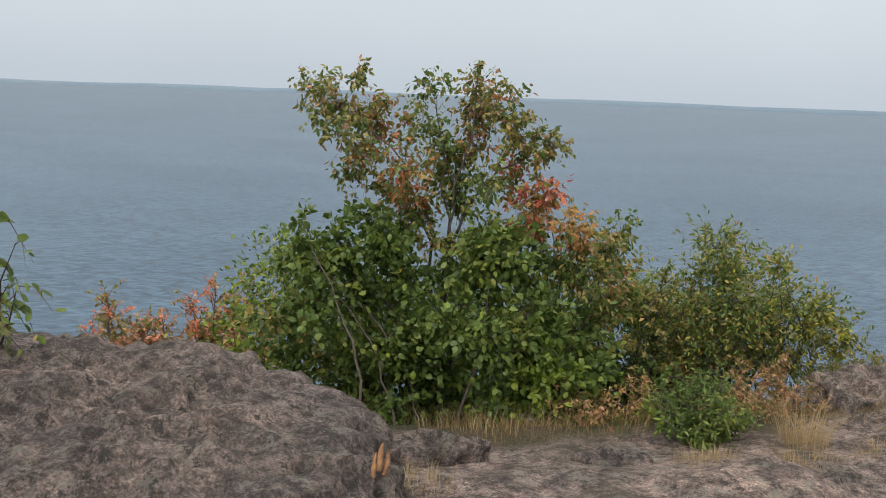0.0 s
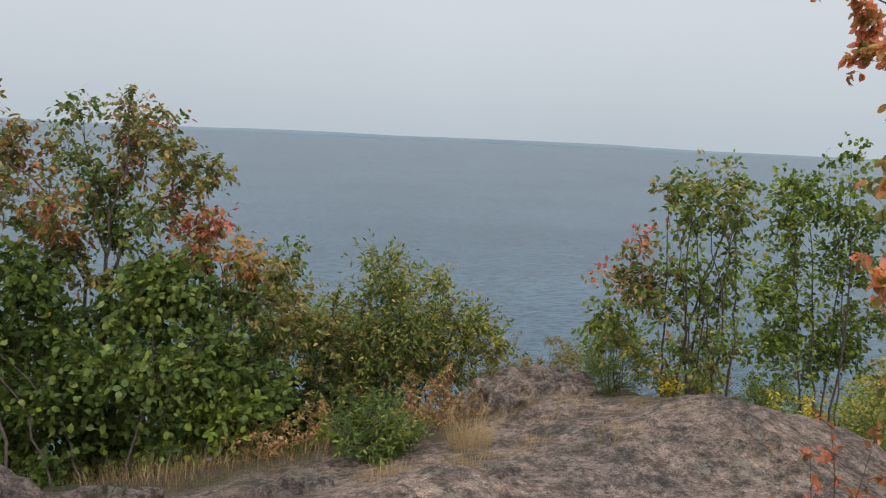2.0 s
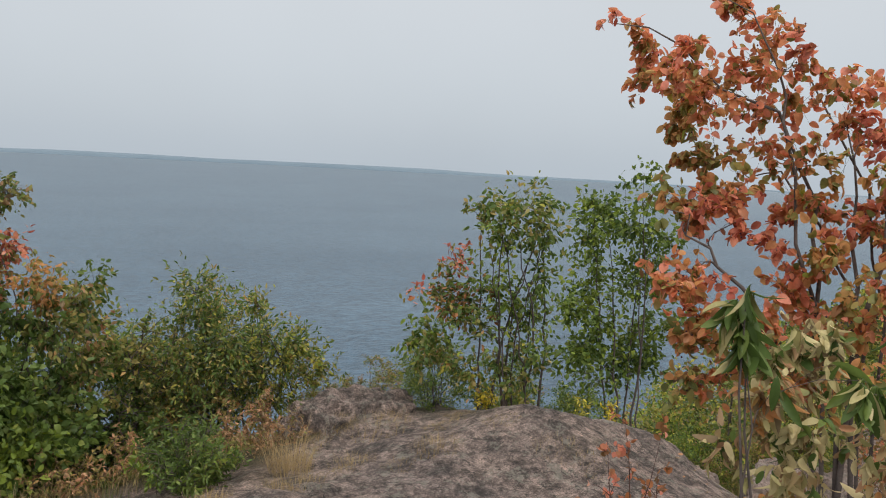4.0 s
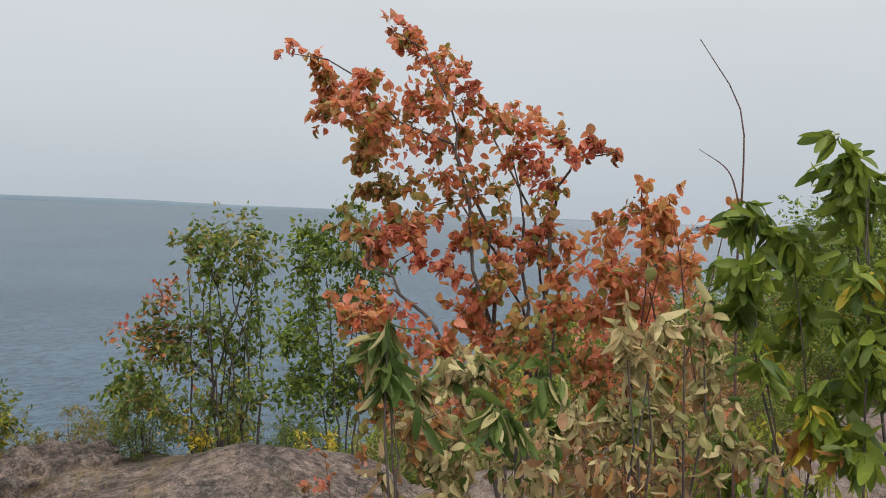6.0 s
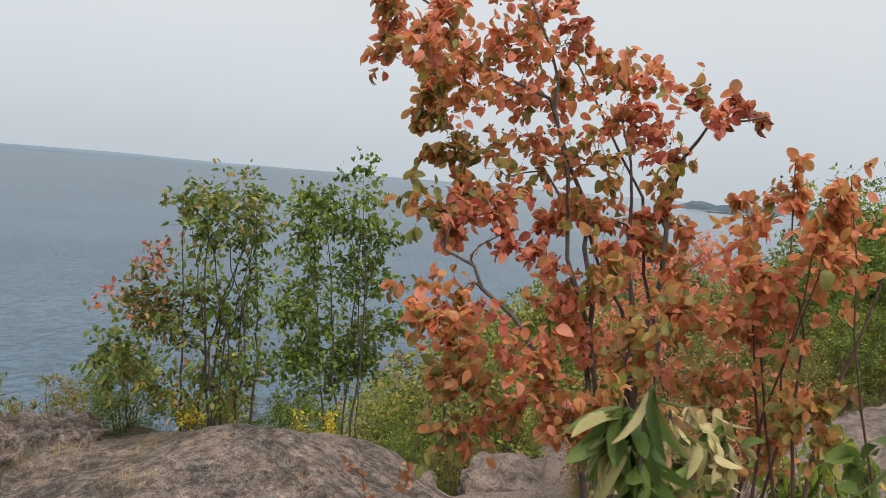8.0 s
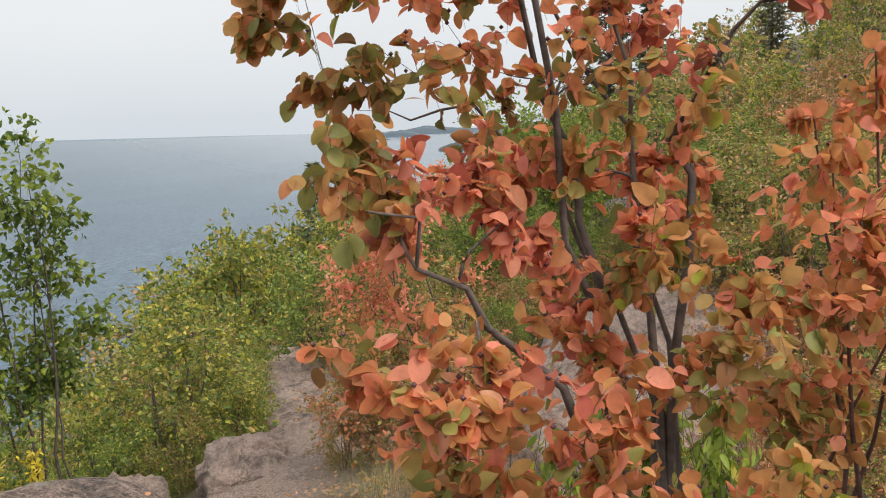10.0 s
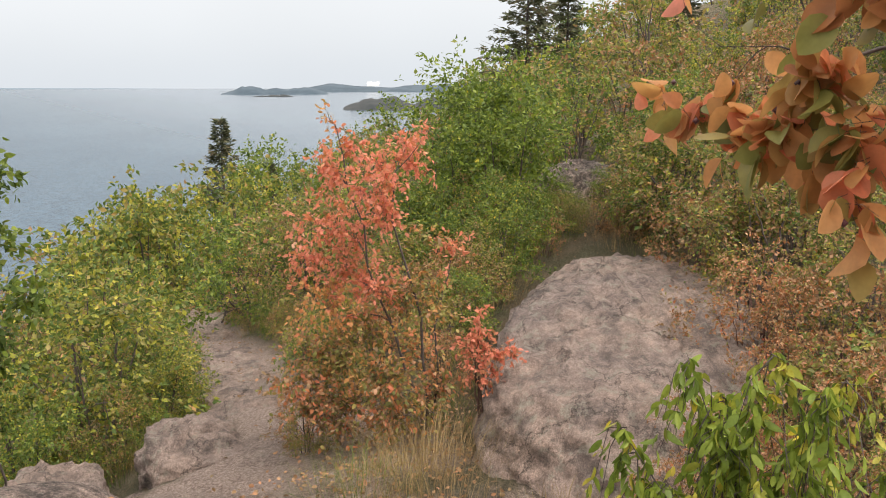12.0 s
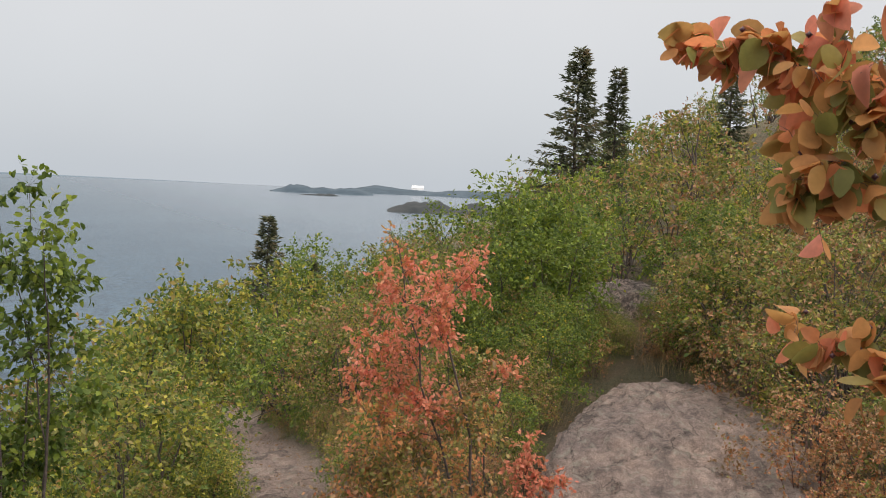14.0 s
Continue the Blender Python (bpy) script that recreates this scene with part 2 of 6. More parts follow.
M_AMBER = leaf_material("amber_leaf", [(0.0, (0.264, 0.209, 0.066)), (0.3, (0.462, 0.264, 0.094)), (0.65, (0.638, 0.308, 0.121)), (1.0, (0.770, 0.440, 0.209))], 0.5, 6.0, 0.58)
M_PALE = leaf_material("withering_pale_leaf", [(0.0, (0.19, 0.195, 0.065)), (0.35, (0.38, 0.335, 0.15)), (0.7, (0.60, 0.51, 0.28)), (1.0, (0.50, 0.32, 0.16))], 0.5, 9.0, 0.35)
M_YELLOWGREEN = leaf_material("yellow_green_leaf", [(0.0, (0.155, 0.180, 0.031)), (0.5, (0.351, 0.361, 0.057)), (0.85, (0.535, 0.464, 0.083)), (1.0, (0.660, 0.432, 0.103))], through_light=0.45)
M_BROWN = leaf_material("dry_brown_leaf", [(0.0, (0.156, 0.126, 0.066)), (0.5, (0.348, 0.216, 0.114)), (0.85, (0.552, 0.276, 0.156)), (1.0, (0.672, 0.456, 0.264))])
M_YELLOW = leaf_material("yellow_leaf", [(0.0, (0.507, 0.392, 0.043)), (1.0, (0.800, 0.652, 0.072))])
M_NEEDLE = leaf_material("spruce_needles", [(0.0, (0.055, 0.07, 0.042)), (0.6, (0.12, 0.135, 0.075)), (1.0, (0.24, 0.17, 0.10))], 0.6, 0.8, 0.3)
M_STRAW = leaf_material("dry_grass", [(0.0, (0.22, 0.15, 0.07)), (0.5, (0.40, 0.29, 0.15)), (1.0, (0.56, 0.44, 0.26))], 0.7, 2.0, 0.3)
M_SEDGE = leaf_material("green_grass", [(0.0, (0.072, 0.116, 0.029)), (0.6, (0.174, 0.217, 0.058)), (1.0, (0.435, 0.334, 0.131))], 0.6, 2.0, 0.3)
# distance haze is mixed into the blue-grey base colours of both far shore materials
M_FAR_HAZED = plain("haze_tinted_wooded_shore", (0.032, 0.056, 0.080), (0.062, 0.092, 0.122), 0.02, 1.0)
M_CLIFF = plain("dark_headland", (0.018, 0.025, 0.030), (0.038, 0.043, 0.046), 0.05, 1.0)
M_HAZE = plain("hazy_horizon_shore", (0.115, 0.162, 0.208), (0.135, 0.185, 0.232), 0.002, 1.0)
M_WHITE = plain("white_sheeting", (0.85, 0.86, 0.87), (0.9, 0.9, 0.9), 0.1, 0.5)
M_WOOD = plain("splintered_wood", (0.16, 0.08, 0.04), (0.36, 0.19, 0.09), 60, 0.8)
M_BERRY = plain("dark_berry", (0.05, 0.018, 0.025), (0.10, 0.03, 0.04), 50, 0.4)


# ---- mesh tools ----
def lattice(x, y, seed):
    """Smooth value noise in the plane, -1 to 1."""
    xi, yi = np.floor(x).astype(np.int64), np.floor(y).astype(np.int64)
    fx, fy = x - xi, y - yi
    fx, fy = fx * fx * (3 - 2 * fx), fy * fy * (3 - 2 * fy)

    def h(a, b):
        k = (a * 374761393 + b * 668265263 + seed * 974634777) & 0x7FFFFFFF
        k = ((k ^ (k >> 13)) * 1274126177) & 0x7FFFFFFF
        return ((k ^ (k >> 16)) & 0xFFFF) / 32767.5 - 1

    a = h(xi, yi) * (1 - fx) + h(xi + 1, yi) * fx
    b = h(xi, yi + 1) * (1 - fx) + h(xi + 1, yi + 1) * fx
    return a * (1 - fy) + b * fy


def fbm(x, y, seed, octaves=4):
    total = 0
    for o in range(octaves):
        total = total + lattice(x * 2 ** o + 17.3 * o, y * 2 ** o - 9.1 * o, seed + o) * 0.5 ** o
    return total


def tri_mesh(name, verts, tris, smooth=False):
    verts, tris = np.asarray(verts, dtype=np.float32), np.asarray(tris, dtype=np.int32)
    me = bpy.data.meshes.new(name)
    me.vertices.add(len(verts))
    me.vertices.foreach_set("co", verts.ravel())
    me.loops.add(len(tris) * 3)
    me.loops.foreach_set("vertex_index", tris.ravel())
    me.polygons.add(len(tris))
    me.polygons.foreach_set("loop_start", np.arange(0, len(tris) * 3, 3, dtype=np.int32))
    if smooth:
        me.polygons.foreach_set("use_smooth", np.ones(len(tris), dtype=bool))
    me.update(calc_edges=True)
    me.validate()
    return me


def part(name, me, mat, parent=None, label=""):
    ob = new(name, me)
    if mat and not me.materials:
        me.materials.append(mat)
    if parent:
        ob.parent = parent
    return tagged(ob, label)


def root(name, m, label, category, group="", kind=""):
    ob = new(name)
    ob.matrix_basis = m
    return tagged(ob, label, category, group, kind)


def tube(pts, radii, sides=5):
    pts = np.asarray(pts, float)
    n = len(pts)
    tang = np.gradient(pts, axis=0)
    tang /= np.linalg.norm(tang, axis=1)[:, None] + 1e-9
    ref = np.where(np.abs(tang[:, 2:3]) > 0.9, [[1.0, 0, 0]], [[0, 0, 1.0]])
    a = np.cross(tang, ref)
    a /= np.linalg.norm(a, axis=1)[:, None]
    b = np.cross(tang, a)
    ang = np.arange(sides) * 2 * np.pi / sides
    v = pts[:, None] + np.asarray(radii)[:, None, None] * (a[:, None] * np.cos(ang)[None, :, None] + b[:, None] * np.sin(ang)[None, :, None])
    i, j = np.meshgrid(np.arange(n - 1), np.arange(sides), indexing="ij")
    p, q = i * sides + j, i * sides + (j + 1) % sides
    r, s = p + sides, q + sides
    t = np.concatenate([np.stack([p, q, s], -1).reshape(-1, 3), np.stack([p, s, r], -1).reshape(-1, 3)])
    return v.reshape(-1, 3), t


def joined(pieces):
    vs, ts, k = [], [], 0
    for v, t in pieces:
        vs.append(v)
        ts.append(t + k)
        k += len(v)
    return np.concatenate(vs), np.concatenate(ts)


LEAF_NEAR = (np.array([(0, 0, 0), (0, .18, 0), (0, .5, 0), (0, .8, 0), (-.36, .18, 0), (-.5, .5, 0), (-.33, .8, 0), (.36, .18, 0), (.5, .5, 0), (.33, .8, 0), (0, 1, 0)], float),
             np.array([(0, 4, 1), (0, 1, 7), (1, 4, 5), (1, 5, 2), (1, 2, 8), (1, 8, 7), (2, 5, 6), (2, 6, 3), (2, 3, 9), (2, 9, 8), (3, 6, 10), (3, 10, 9)]))
WID = ((0.0, 0.0), (0.1, 0.24), (0.3, 0.44), (0.55, 0.48), (0.8, 0.35), (0.94, 0.16))
LEAF_ROUND = (np.array([(k * w, y, 0) for y, w in WID for k in (-1, 0, 1)] + [(0, 1.0, 0)], float),
              np.array([q for i in range(5) for c in (0, 1) for q in ((3 * i + c, 3 * i + c + 1, 3 * i + c + 4), (3 * i + c, 3 * i + c + 4, 3 * i + c + 3))] + [(15, 16, 18), (16, 17, 18)]))
LEAF_MID = (np.array([(0, 0, 0), (-.42, .3, 0), (.42, .3, 0), (-.42, .66, 0), (.42, .66, 0), (0, 1, 0)], float), np.array([(0, 2, 1), (1, 2, 4), (1, 4, 3), (3, 4, 5)]))
LEAF_FAR = (np.array([(0, 0, 0), (-.5, .48, 0), (.5, .48, 0), (0, 1, 0)], float), np.array([(0, 3, 1), (0, 2, 3)]))


def leaves(rng, pos, out, length, width, near=False, fold=0.5, curl=0.35, vary=0.35):
    """One mesh of single leaves at pos that point along out."""
    tv, tt = {True: LEAF_NEAR, False: LEAF_FAR, "mid": LEAF_MID, "round": LEAF_ROUND}[near]
    n = len(pos)
    y = out / (np.linalg.norm(out, axis=1)[:, None] + 1e-9)
    up = rng.normal(size=(n, 3)) * 0.75 + [0, 0, 0.6]
    x = np.cross(y, up)
    x /= np.linalg.norm(x, axis=1)[:, None] + 1e-9
    z = np.cross(x, y)
    s = length * (1 + vary * rng.uniform(-1, 0.6, n))
    f, c = fold * rng.uniform(0.1, 1.2, n), curl * rng.uniform(-0.5, 1.6, n)
    w = width * rng.uniform(0.75, 1.15, n)
    lx = tv[None, :, 0] * w[:, None]
    ly = np.repeat(tv[None, :, 1], n, 0)
    lz = np.abs(lx) * f[:, None] - c[:, None] * ly ** 2
    v = pos[:, None] + s[:, None, None] * (lx[..., None] * x[:, None] + ly[..., None] * y[:, None] + lz[..., None] * z[:, None])
    t = (tt[None] + (np.arange(n) * len(tv))[:, None, None]).reshape(-1, 3)
    return v.reshape(-1, 3), t


def grow(rng, tips, stem_r=0.012, subs=9, sub_len=0.3, per_twig=8, start=0.35, droop=0.35, spread=0.06, bow=0.06, own=6, arch=1.4, twig_points=3):
    """Stems from the origin to the tips, each with its twigs; where leaves sit, the way they point,."""
    stems, twigs, lp, lo = [], [], [], []
    for tip in np.asarray(tips, float):
        size = np.linalg.norm(tip)
        s = np.linspace(0, 1, 8)[:, None]
        root_at = np.append(rng.normal(size=2) * spread, -0.06)
        way = root_at * (1 - s) + tip * s
        way[:, :2] = root_at[:2] * (1 - s) + tip[:2] * s ** (arch * rng.uniform(0.85, 1.2))
        way[1:-1] += rng.normal(size=(6, 3)) * bow * size * 0.12
        stems.append(tube(way, stem_r * (1.05 - s[:, 0]) ** 0.8 * rng.uniform(0.8, 1.2) * (0.4 + 0.6 * min(size, 1.5)), 5))
        tang = np.gradient(way, axis=0)
        for _ in range(subs):
            a = start + (1 - start) * rng.uniform() ** 0.8
            i = min(int(a * 7), 6)
            fr = a * 7 - i
            p0 = way[i] * (1 - fr) + way[i + 1] * fr
            d = tang[i] / (np.linalg.norm(tang[i]) + 1e-9) + rng.normal(size=3) * 0.75
            d /= np.linalg.norm(d)
            ln = sub_len * rng.uniform(0.45, 1.2)
            u = np.linspace(0, 1, twig_points)[:, None]
            tw = p0 + d * ln * u + np.array([0, 0, -droop * ln]) * u ** 2 + rng.normal(size=(twig_points, 3)) * 0.03 * ln
            twigs.append(tube(tw, stem_r * 0.28 * (1.05 - 0.8 * u[:, 0]), 3))
            n = max(2, int(per_twig * rng.uniform(0.6, 1.4)))
            q = rng.uniform(0.12, 1.02, n)
            base = p0 + d * ln * q[:, None] + np.array([0, 0, -droop * ln]) * q[:, None] ** 2
            o = d * 0.6 + rng.normal(size=(n, 3)) * 0.7 + [0, 0, -droop]
            lp.append(base)
            lo.append(o)
        if own:
            q = rng.uniform(max(start, 0.5), 1, own)
            base = np.stack([np.interp(q, s[:, 0], way[:, c]) for c in range(3)], 1)
            lp.append(base)
            lo.append(rng.normal(size=(own, 3)) + [0, 0, -droop])
    return stems, joined(twigs), np.concatenate(lp), np.concatenate(lo)


def shrub(name, label, category, base, tips, mats, seed, leaf=0.045, wide=0.6, near=False, bark=None, group="", turn=0.0, size=1.0,
          foliage_labels=(), curl=0.35, berries=0, **kw):
    """A shrub or small tree: an empty at its base, stems, and one foliage part for each leaf colour."""
    rng = np.random.default_rng(seed)
    stems, twigs, lp, lo = grow(rng, tips, **kw)
    ob = root(name, Matrix.LocRotScale(base, Euler((0, 0, turn)), (size,) * 3), label, category, group)
    for v, t in stems:
        part("stem", tri_mesh("stem", v, t, True), bark or M_BARK, ob)
    tagged(part("brushwood", tri_mesh("brushwood", *twigs, True), bark or M_BARK, ob), kind="stuff")
    weights = np.array([w for _, w in mats], float)
    weights /= weights.sum()
    # colours keep together by twig groups
    cell = np.floor(lp * 5.0).astype(np.int64)
    key = (cell[:, 0] * 73856093 ^ cell[:, 1] * 19349663 ^ cell[:, 2] * 83492791 ^ seed) & 0xFFFF
    pick = (key * 2654435761 & 0xFFFF) / 65536.0
    pick = np.where(rng.uniform(size=len(pick)) < 0.3, rng.uniform(size=len(pick)), pick)
    edge = np.concatenate([[0], np.cumsum(weights)])
    for i, (m, _) in enumerate(mats):
        sel = (pick >= edge[i]) & (pick < edge[i + 1])
        if sel.any():
            v, t = leaves(rng, lp[sel], lo[sel], leaf, wide, near, curl=curl)
            tagged(part("foliage", tri_mesh("foliage", v, t), m, ob, foliage_labels[i] if i < len(foliage_labels) else ""), kind="stuff")
    if berries:
        for_berries = lp[rng.integers(0, len(lp), berries)] + rng.normal(size=(berries, 3)) * 0.02
        ball = np.array([(0, 0, 1), (1, 0, 0), (0, 1, 0), (-1, 0, 0), (0, -1, 0), (0, 0, -1)], float) * 0.0042
        bt = np.array([(0, 1, 2), (0, 2, 3), (0, 3, 4), (0, 4, 1), (5, 2, 1), (5, 3, 2), (5, 4, 3), (5, 1, 4)])
        v = (for_berries[:, None] + ball[None]).reshape(-1, 3)
        t = (bt[None] + (np.arange(berries) * 6)[:, None, None]).reshape(-1, 3)
        part("fruit", tri_mesh("fruit", v, t, True), M_BERRY, ob, "small dark dried berries")["kind"] = "stuff"
    return ob


def local(base, tips):
    return [tuple(a - b for a, b in zip(t, base)) for t in tips]


def dome(seed, n, radius, height, low=0.35):
    """Tips spread over a rounded, uneven crown."""
    rng = np.random.default_rng(seed)
    a = rng.uniform(0, 2 * np.pi, n)
    r = radius * np.sqrt(rng.uniform(0.02, 1, n))
    z = height * (1 - 0.5 * (r / radius) ** 2) * np.where(rng.uniform(size=n) < low, rng.uniform(0.35, 0.7, n), rng.uniform(0.8, 1.08, n))
    return np.stack([r * np.cos(a), r * np.sin(a), z], 1)


# ---- crowns built from leaf clumps ----
def smooth_way(points, n=14):
    """A smooth curve through the points."""
    p = np.asarray(points, float)
    p = np.concatenate([2 * p[:1] - p[1:2], p, 2 * p[-1:] - p[-2:-1]])
    out = []
    for u in np.linspace(0, len(p) - 3 - 1e-6, n):
        i, f = int(u) + 1, u % 1.0
        a, b, c, d = p[i - 1], p[i], p[i + 1], p[min(i + 2, len(p) - 1)]
        out.append(0.5 * (2 * b + (c - a) * f + (2 * a - 5 * b + 4 * c - d) * f * f + (3 * b - a - 3 * c + d) * f ** 3))
    return np.array(out)


def bush(name, label, category, base, stems, clumps, palette, seed, leaf=0.04, wide=0.65, near="mid", cover=1.8, per_twig=7, droop=0.35, stem_r=0.012,
         bark=None, berries=0, curl=0.35, fold=0.45, group="", stem_count=6, spread=0.05, place=None):
    """A shrub or small tree: stems, limbs that branch off them to every clump, twigs, and leaves along the twigs."""
    rng = np.random.default_rng(seed)
    base = np.asarray(base, float)
    cl = [(np.array(c[:3]) - base, c[3], c[4]) for c in clumps]
    if near:
        # smaller tufts between neighbouring clumps keep the crown in one piece
        for c, r, key in list(cl):
            others = sorted(cl, key=lambda o: np.linalg.norm(o[0] - c))[1:4]
            for o, r2, key2 in others:
                if np.linalg.norm(o - c) < 3.4 * max(r, r2):
                    f = rng.uniform(0.3, 0.7)
                    cl.append((c * (1 - f) + o * f + rng.normal(size=3) * 0.35 * r, 0.6 * min(r, r2), key if rng.uniform() < 0.5 else key2))
    ways = []
    if stems:
        for way in stems:
            way = np.asarray(way, float) - base
            foot = np.array([rng.normal() * spread * 0.4, rng.normal() * spread * 0.4, -0.06])
            ways.append(smooth_way(np.concatenate([[foot], way])))
    else:
        order = sorted(range(len(cl)), key=lambda i: -cl[i][0][2] - rng.uniform(0, 0.5) * abs(cl[i][0][2]))
        for i in order[:stem_count]:
            tip = cl[i][0]
            foot = np.array([rng.normal() * spread, rng.normal() * spread, -0.06])
            mid_p = foot * 0.5 + tip * 0.5
            mid_p[:2] = foot[:2] * 0.68 + tip[:2] * 0.32
            ways.append(smooth_way([foot, mid_p + rng.normal(size=3) * 0.03 * np.linalg.norm(tip), tip]))
    pts, tans, rad = [], [], []
    stem_parts, wood = [], []
    for way in ways:
        way[1:-1] += rng.normal(size=(len(way) - 2, 3)) * 0.006 * np.linalg.norm(way[-1])
        r = stem_r * rng.uniform(0.75, 1.15) * (1.08 - np.linspace(0, 1, len(way))) ** 0.75
        stem_parts.append(tube(way, r, 6 if near else 4))
        tg = np.gradient(way, axis=0)
        pts += list(way[3:])
        tans += list(tg[3:] / (np.linalg.norm(tg[3:], axis=1)[:, None] + 1e-9))
        rad += list(r[3:])
    lp, lo, lk = [], [], []
    for ctr, r, key in sorted(cl, key=lambda c: min(np.linalg.norm(np.array(pts) - c[0], axis=1))):
        P = np.array(pts)
        d = ctr - P
        flat = np.hypot(d[:, 0], d[:, 1])
        j = int(np.argmin(np.linalg.norm(d, axis=1) + 1.3 * np.maximum(0, 0.5 * flat - d[:, 2])))
        gap = np.linalg.norm(d[j])
        u = np.linspace(0, 1, 6)[:, None]
        bend = P[j] + tans[j] * gap * 0.45
        limb = P[j] * (1 - u) ** 2 + 2 * bend * u * (1 - u) + ctr * u ** 2 + rng.normal(size=(6, 3)) * 0.02 * gap * u
        r0 = min(rad[j] * 0.75, stem_r * 0.55)
        lr = r0 * (1 - 0.62 * u[:, 0])
        wood.append(tube(limb, lr, 4))
        tg = np.gradient(limb, axis=0)
        pts += list(limb[1:])
        tans += list(tg[1:] / (np.linalg.norm(tg[1:], axis=1)[:, None] + 1e-9))
        rad += list(lr[1:])
        if near:
            n = int(per_twig * gap / (3.5 * leaf))
            q = rng.uniform(0.3, 1.0, n)
            lp.append(np.stack([np.interp(q, u[:, 0], limb[:, k]) for k in range(3)], 1) + rng.normal(size=(n, 3)) * 0.35 * leaf)
            lo.append(rng.normal(size=(n, 3)) + [0, 0, -droop])
            lk += [key] * n
        count = max(3, int(cover * 3.14 * r * r / (leaf * leaf * wide * 0.5) / per_twig))
        way_out = tg[-1] / (np.linalg.norm(tg[-1]) + 1e-9)
        for _ in range(count):
            v = rng.normal(size=3)
            v *= r * (0.85 if near else 0.7) * min(1.0, 1.9 / np.linalg.norm(v))
            tip = ctr + v
            k = min(int(rng.uniform(2.5, 6)), 5)
            s0 = limb[k] if rng.uniform() < 0.8 else limb[5] + v * 0.3
            dv = tip - s0
            ln = np.linalg.norm(dv) + 1e-6
            sag = np.array([0, 0, 0.16 * ln])
            w3 = np.stack([s0, s0 + dv * 0.5 + sag, tip])
            if near or rng.uniform() < 0.45:
                wood.append(tube(w3 if near else w3[::2], np.array([0.55, 0.4, 0.2])[::1 if near else 2] * max(lr[-1], stem_r * 0.12), 3))
            n = max(2, int(per_twig * rng.uniform(0.6, 1.4)))
            q = rng.uniform(0.3, 1.04, n)[:, None]
            lp.append(s0 + dv * q + sag * (4 * q * (1 - q)) + rng.normal(size=(n, 3)) * 0.06 * r)
            lo.append(dv / ln * 0.7 + way_out * 0.2 + rng.normal(size=(n, 3)) * 0.65 + [0, 0, -droop])
            lk += [key] * n
    lp, lo, lk = np.concatenate(lp), np.concatenate(lo), np.array(lk)
    ob = root(name, place or Matrix.Translation(base), label, category, group)
    for v, t in stem_parts:
        part("stem", tri_mesh("stem", v, t, True), bark or M_BARK, ob)
    tagged(part("brushwood", tri_mesh("brushwood", *joined(wood), True), bark or M_BARK, ob), kind="stuff")
    toss = rng.uniform(size=len(lp))
    which = {}
    for key, mats in palette.items():
        edge, total = 0.0, sum(w for _, w in mats)
        for m, w in mats:
            sel = (lk == key) & (toss >= edge / total) & (toss < (edge + w) / total)
            edge += w
            which.setdefault(m.name, (m, []))[1].append(np.flatnonzero(sel))
    for m, idx in which.values():
        idx = np.concatenate(idx)
        if len(idx):
            v, t = leaves(rng, lp[idx], lo[idx], leaf, wide, near, fold=fold, curl=curl)
            tagged(part("foliage", tri_mesh("foliage", v, t, near == "round"), m, ob), kind="stuff")
    if berries:
        at = lp[rng.integers(0, len(lp), berries)] + rng.normal(size=(berries, 3)) * 0.008
        ball = np.array([(0, 0, 1), (1, 0, 0), (0, 1, 0), (-1, 0, 0), (0, -1, 0), (0, 0, -1)], float) * 0.0029
        bt = np.array([(0, 1, 2), (0, 2, 3), (0, 3, 4), (0, 4, 1), (5, 2, 1), (5, 3, 2), (5, 4, 3), (5, 1, 4)])
        t = (bt[None] + (np.arange(berries) * 6)[:, None, None]).reshape(-1, 3)
        part("fruit", tri_mesh("fruit", (at[:, None] + ball[None]).reshape(-1, 3), t, True), M_BERRY, ob, "small dark dried berries")["kind"] = "stuff"
    return ob


def dome_clumps(seed, n, radius, height, size=0.24):
    """Leaf clumps over a rounded, uneven crown that reaches down towards the ground."""
    rng = np.random.default_rng(seed)
    out = []
    for i in range(n):
        a = i * 2.4 + rng.uniform(-0.5, 0.5)
        f = (i + 0.5) / n
        r = radius * math.sqrt(f) * rng.uniform(0.7, 1.1)
        z = height * (1 - 0.62 * f ** 1.3) * rng.uniform(0.62, 0.84)
        out.append((r * math.cos(a), r * math.sin(a), z, size * height * rng.uniform(0.6, 1.15), "a"))
        if f > 0.35:
            out.append((r * 0.85 * math.cos(a + 0.9), r * 0.85 * math.sin(a + 0.9), z * rng.uniform(0.3, 0.55), size * height * rng.uniform(0.6, 1.0), "a"))
    return out


# ---- the ground ----
X_KNOTS = [-400, 0, 2, 3.2, 4.2, 5, 6, 9, 12, 21, 32, 45, 60, 500]
Y_TERRACE = [3.7, 3.7, 4.1, 4.4, 3.7, 3.2, 3.1, 4.5, 6.0, 10.4, 16, 21, 26, 60]
Z_TERRACE = [0, 0, 0.0, 0.03, -0.32, -0.6, -0.70, -1.35, -2.06, -4.4, -7, -9.5, -12, -14]
H_KNOTS = [-400, 0, 3, 4.4, 6, 9, 12, 20, 32, 60, 500]
H_LAND = [4, 0.05, 0.08, -0.38, -0.42, -0.1, 0.35, 1.0, 1.8, 3, 14]


def softplus(u, w):
    return w * np.logaddexp(0, u / w)


def terrace(x):
    return np.interp(x, X_KNOTS, Y_TERRACE)


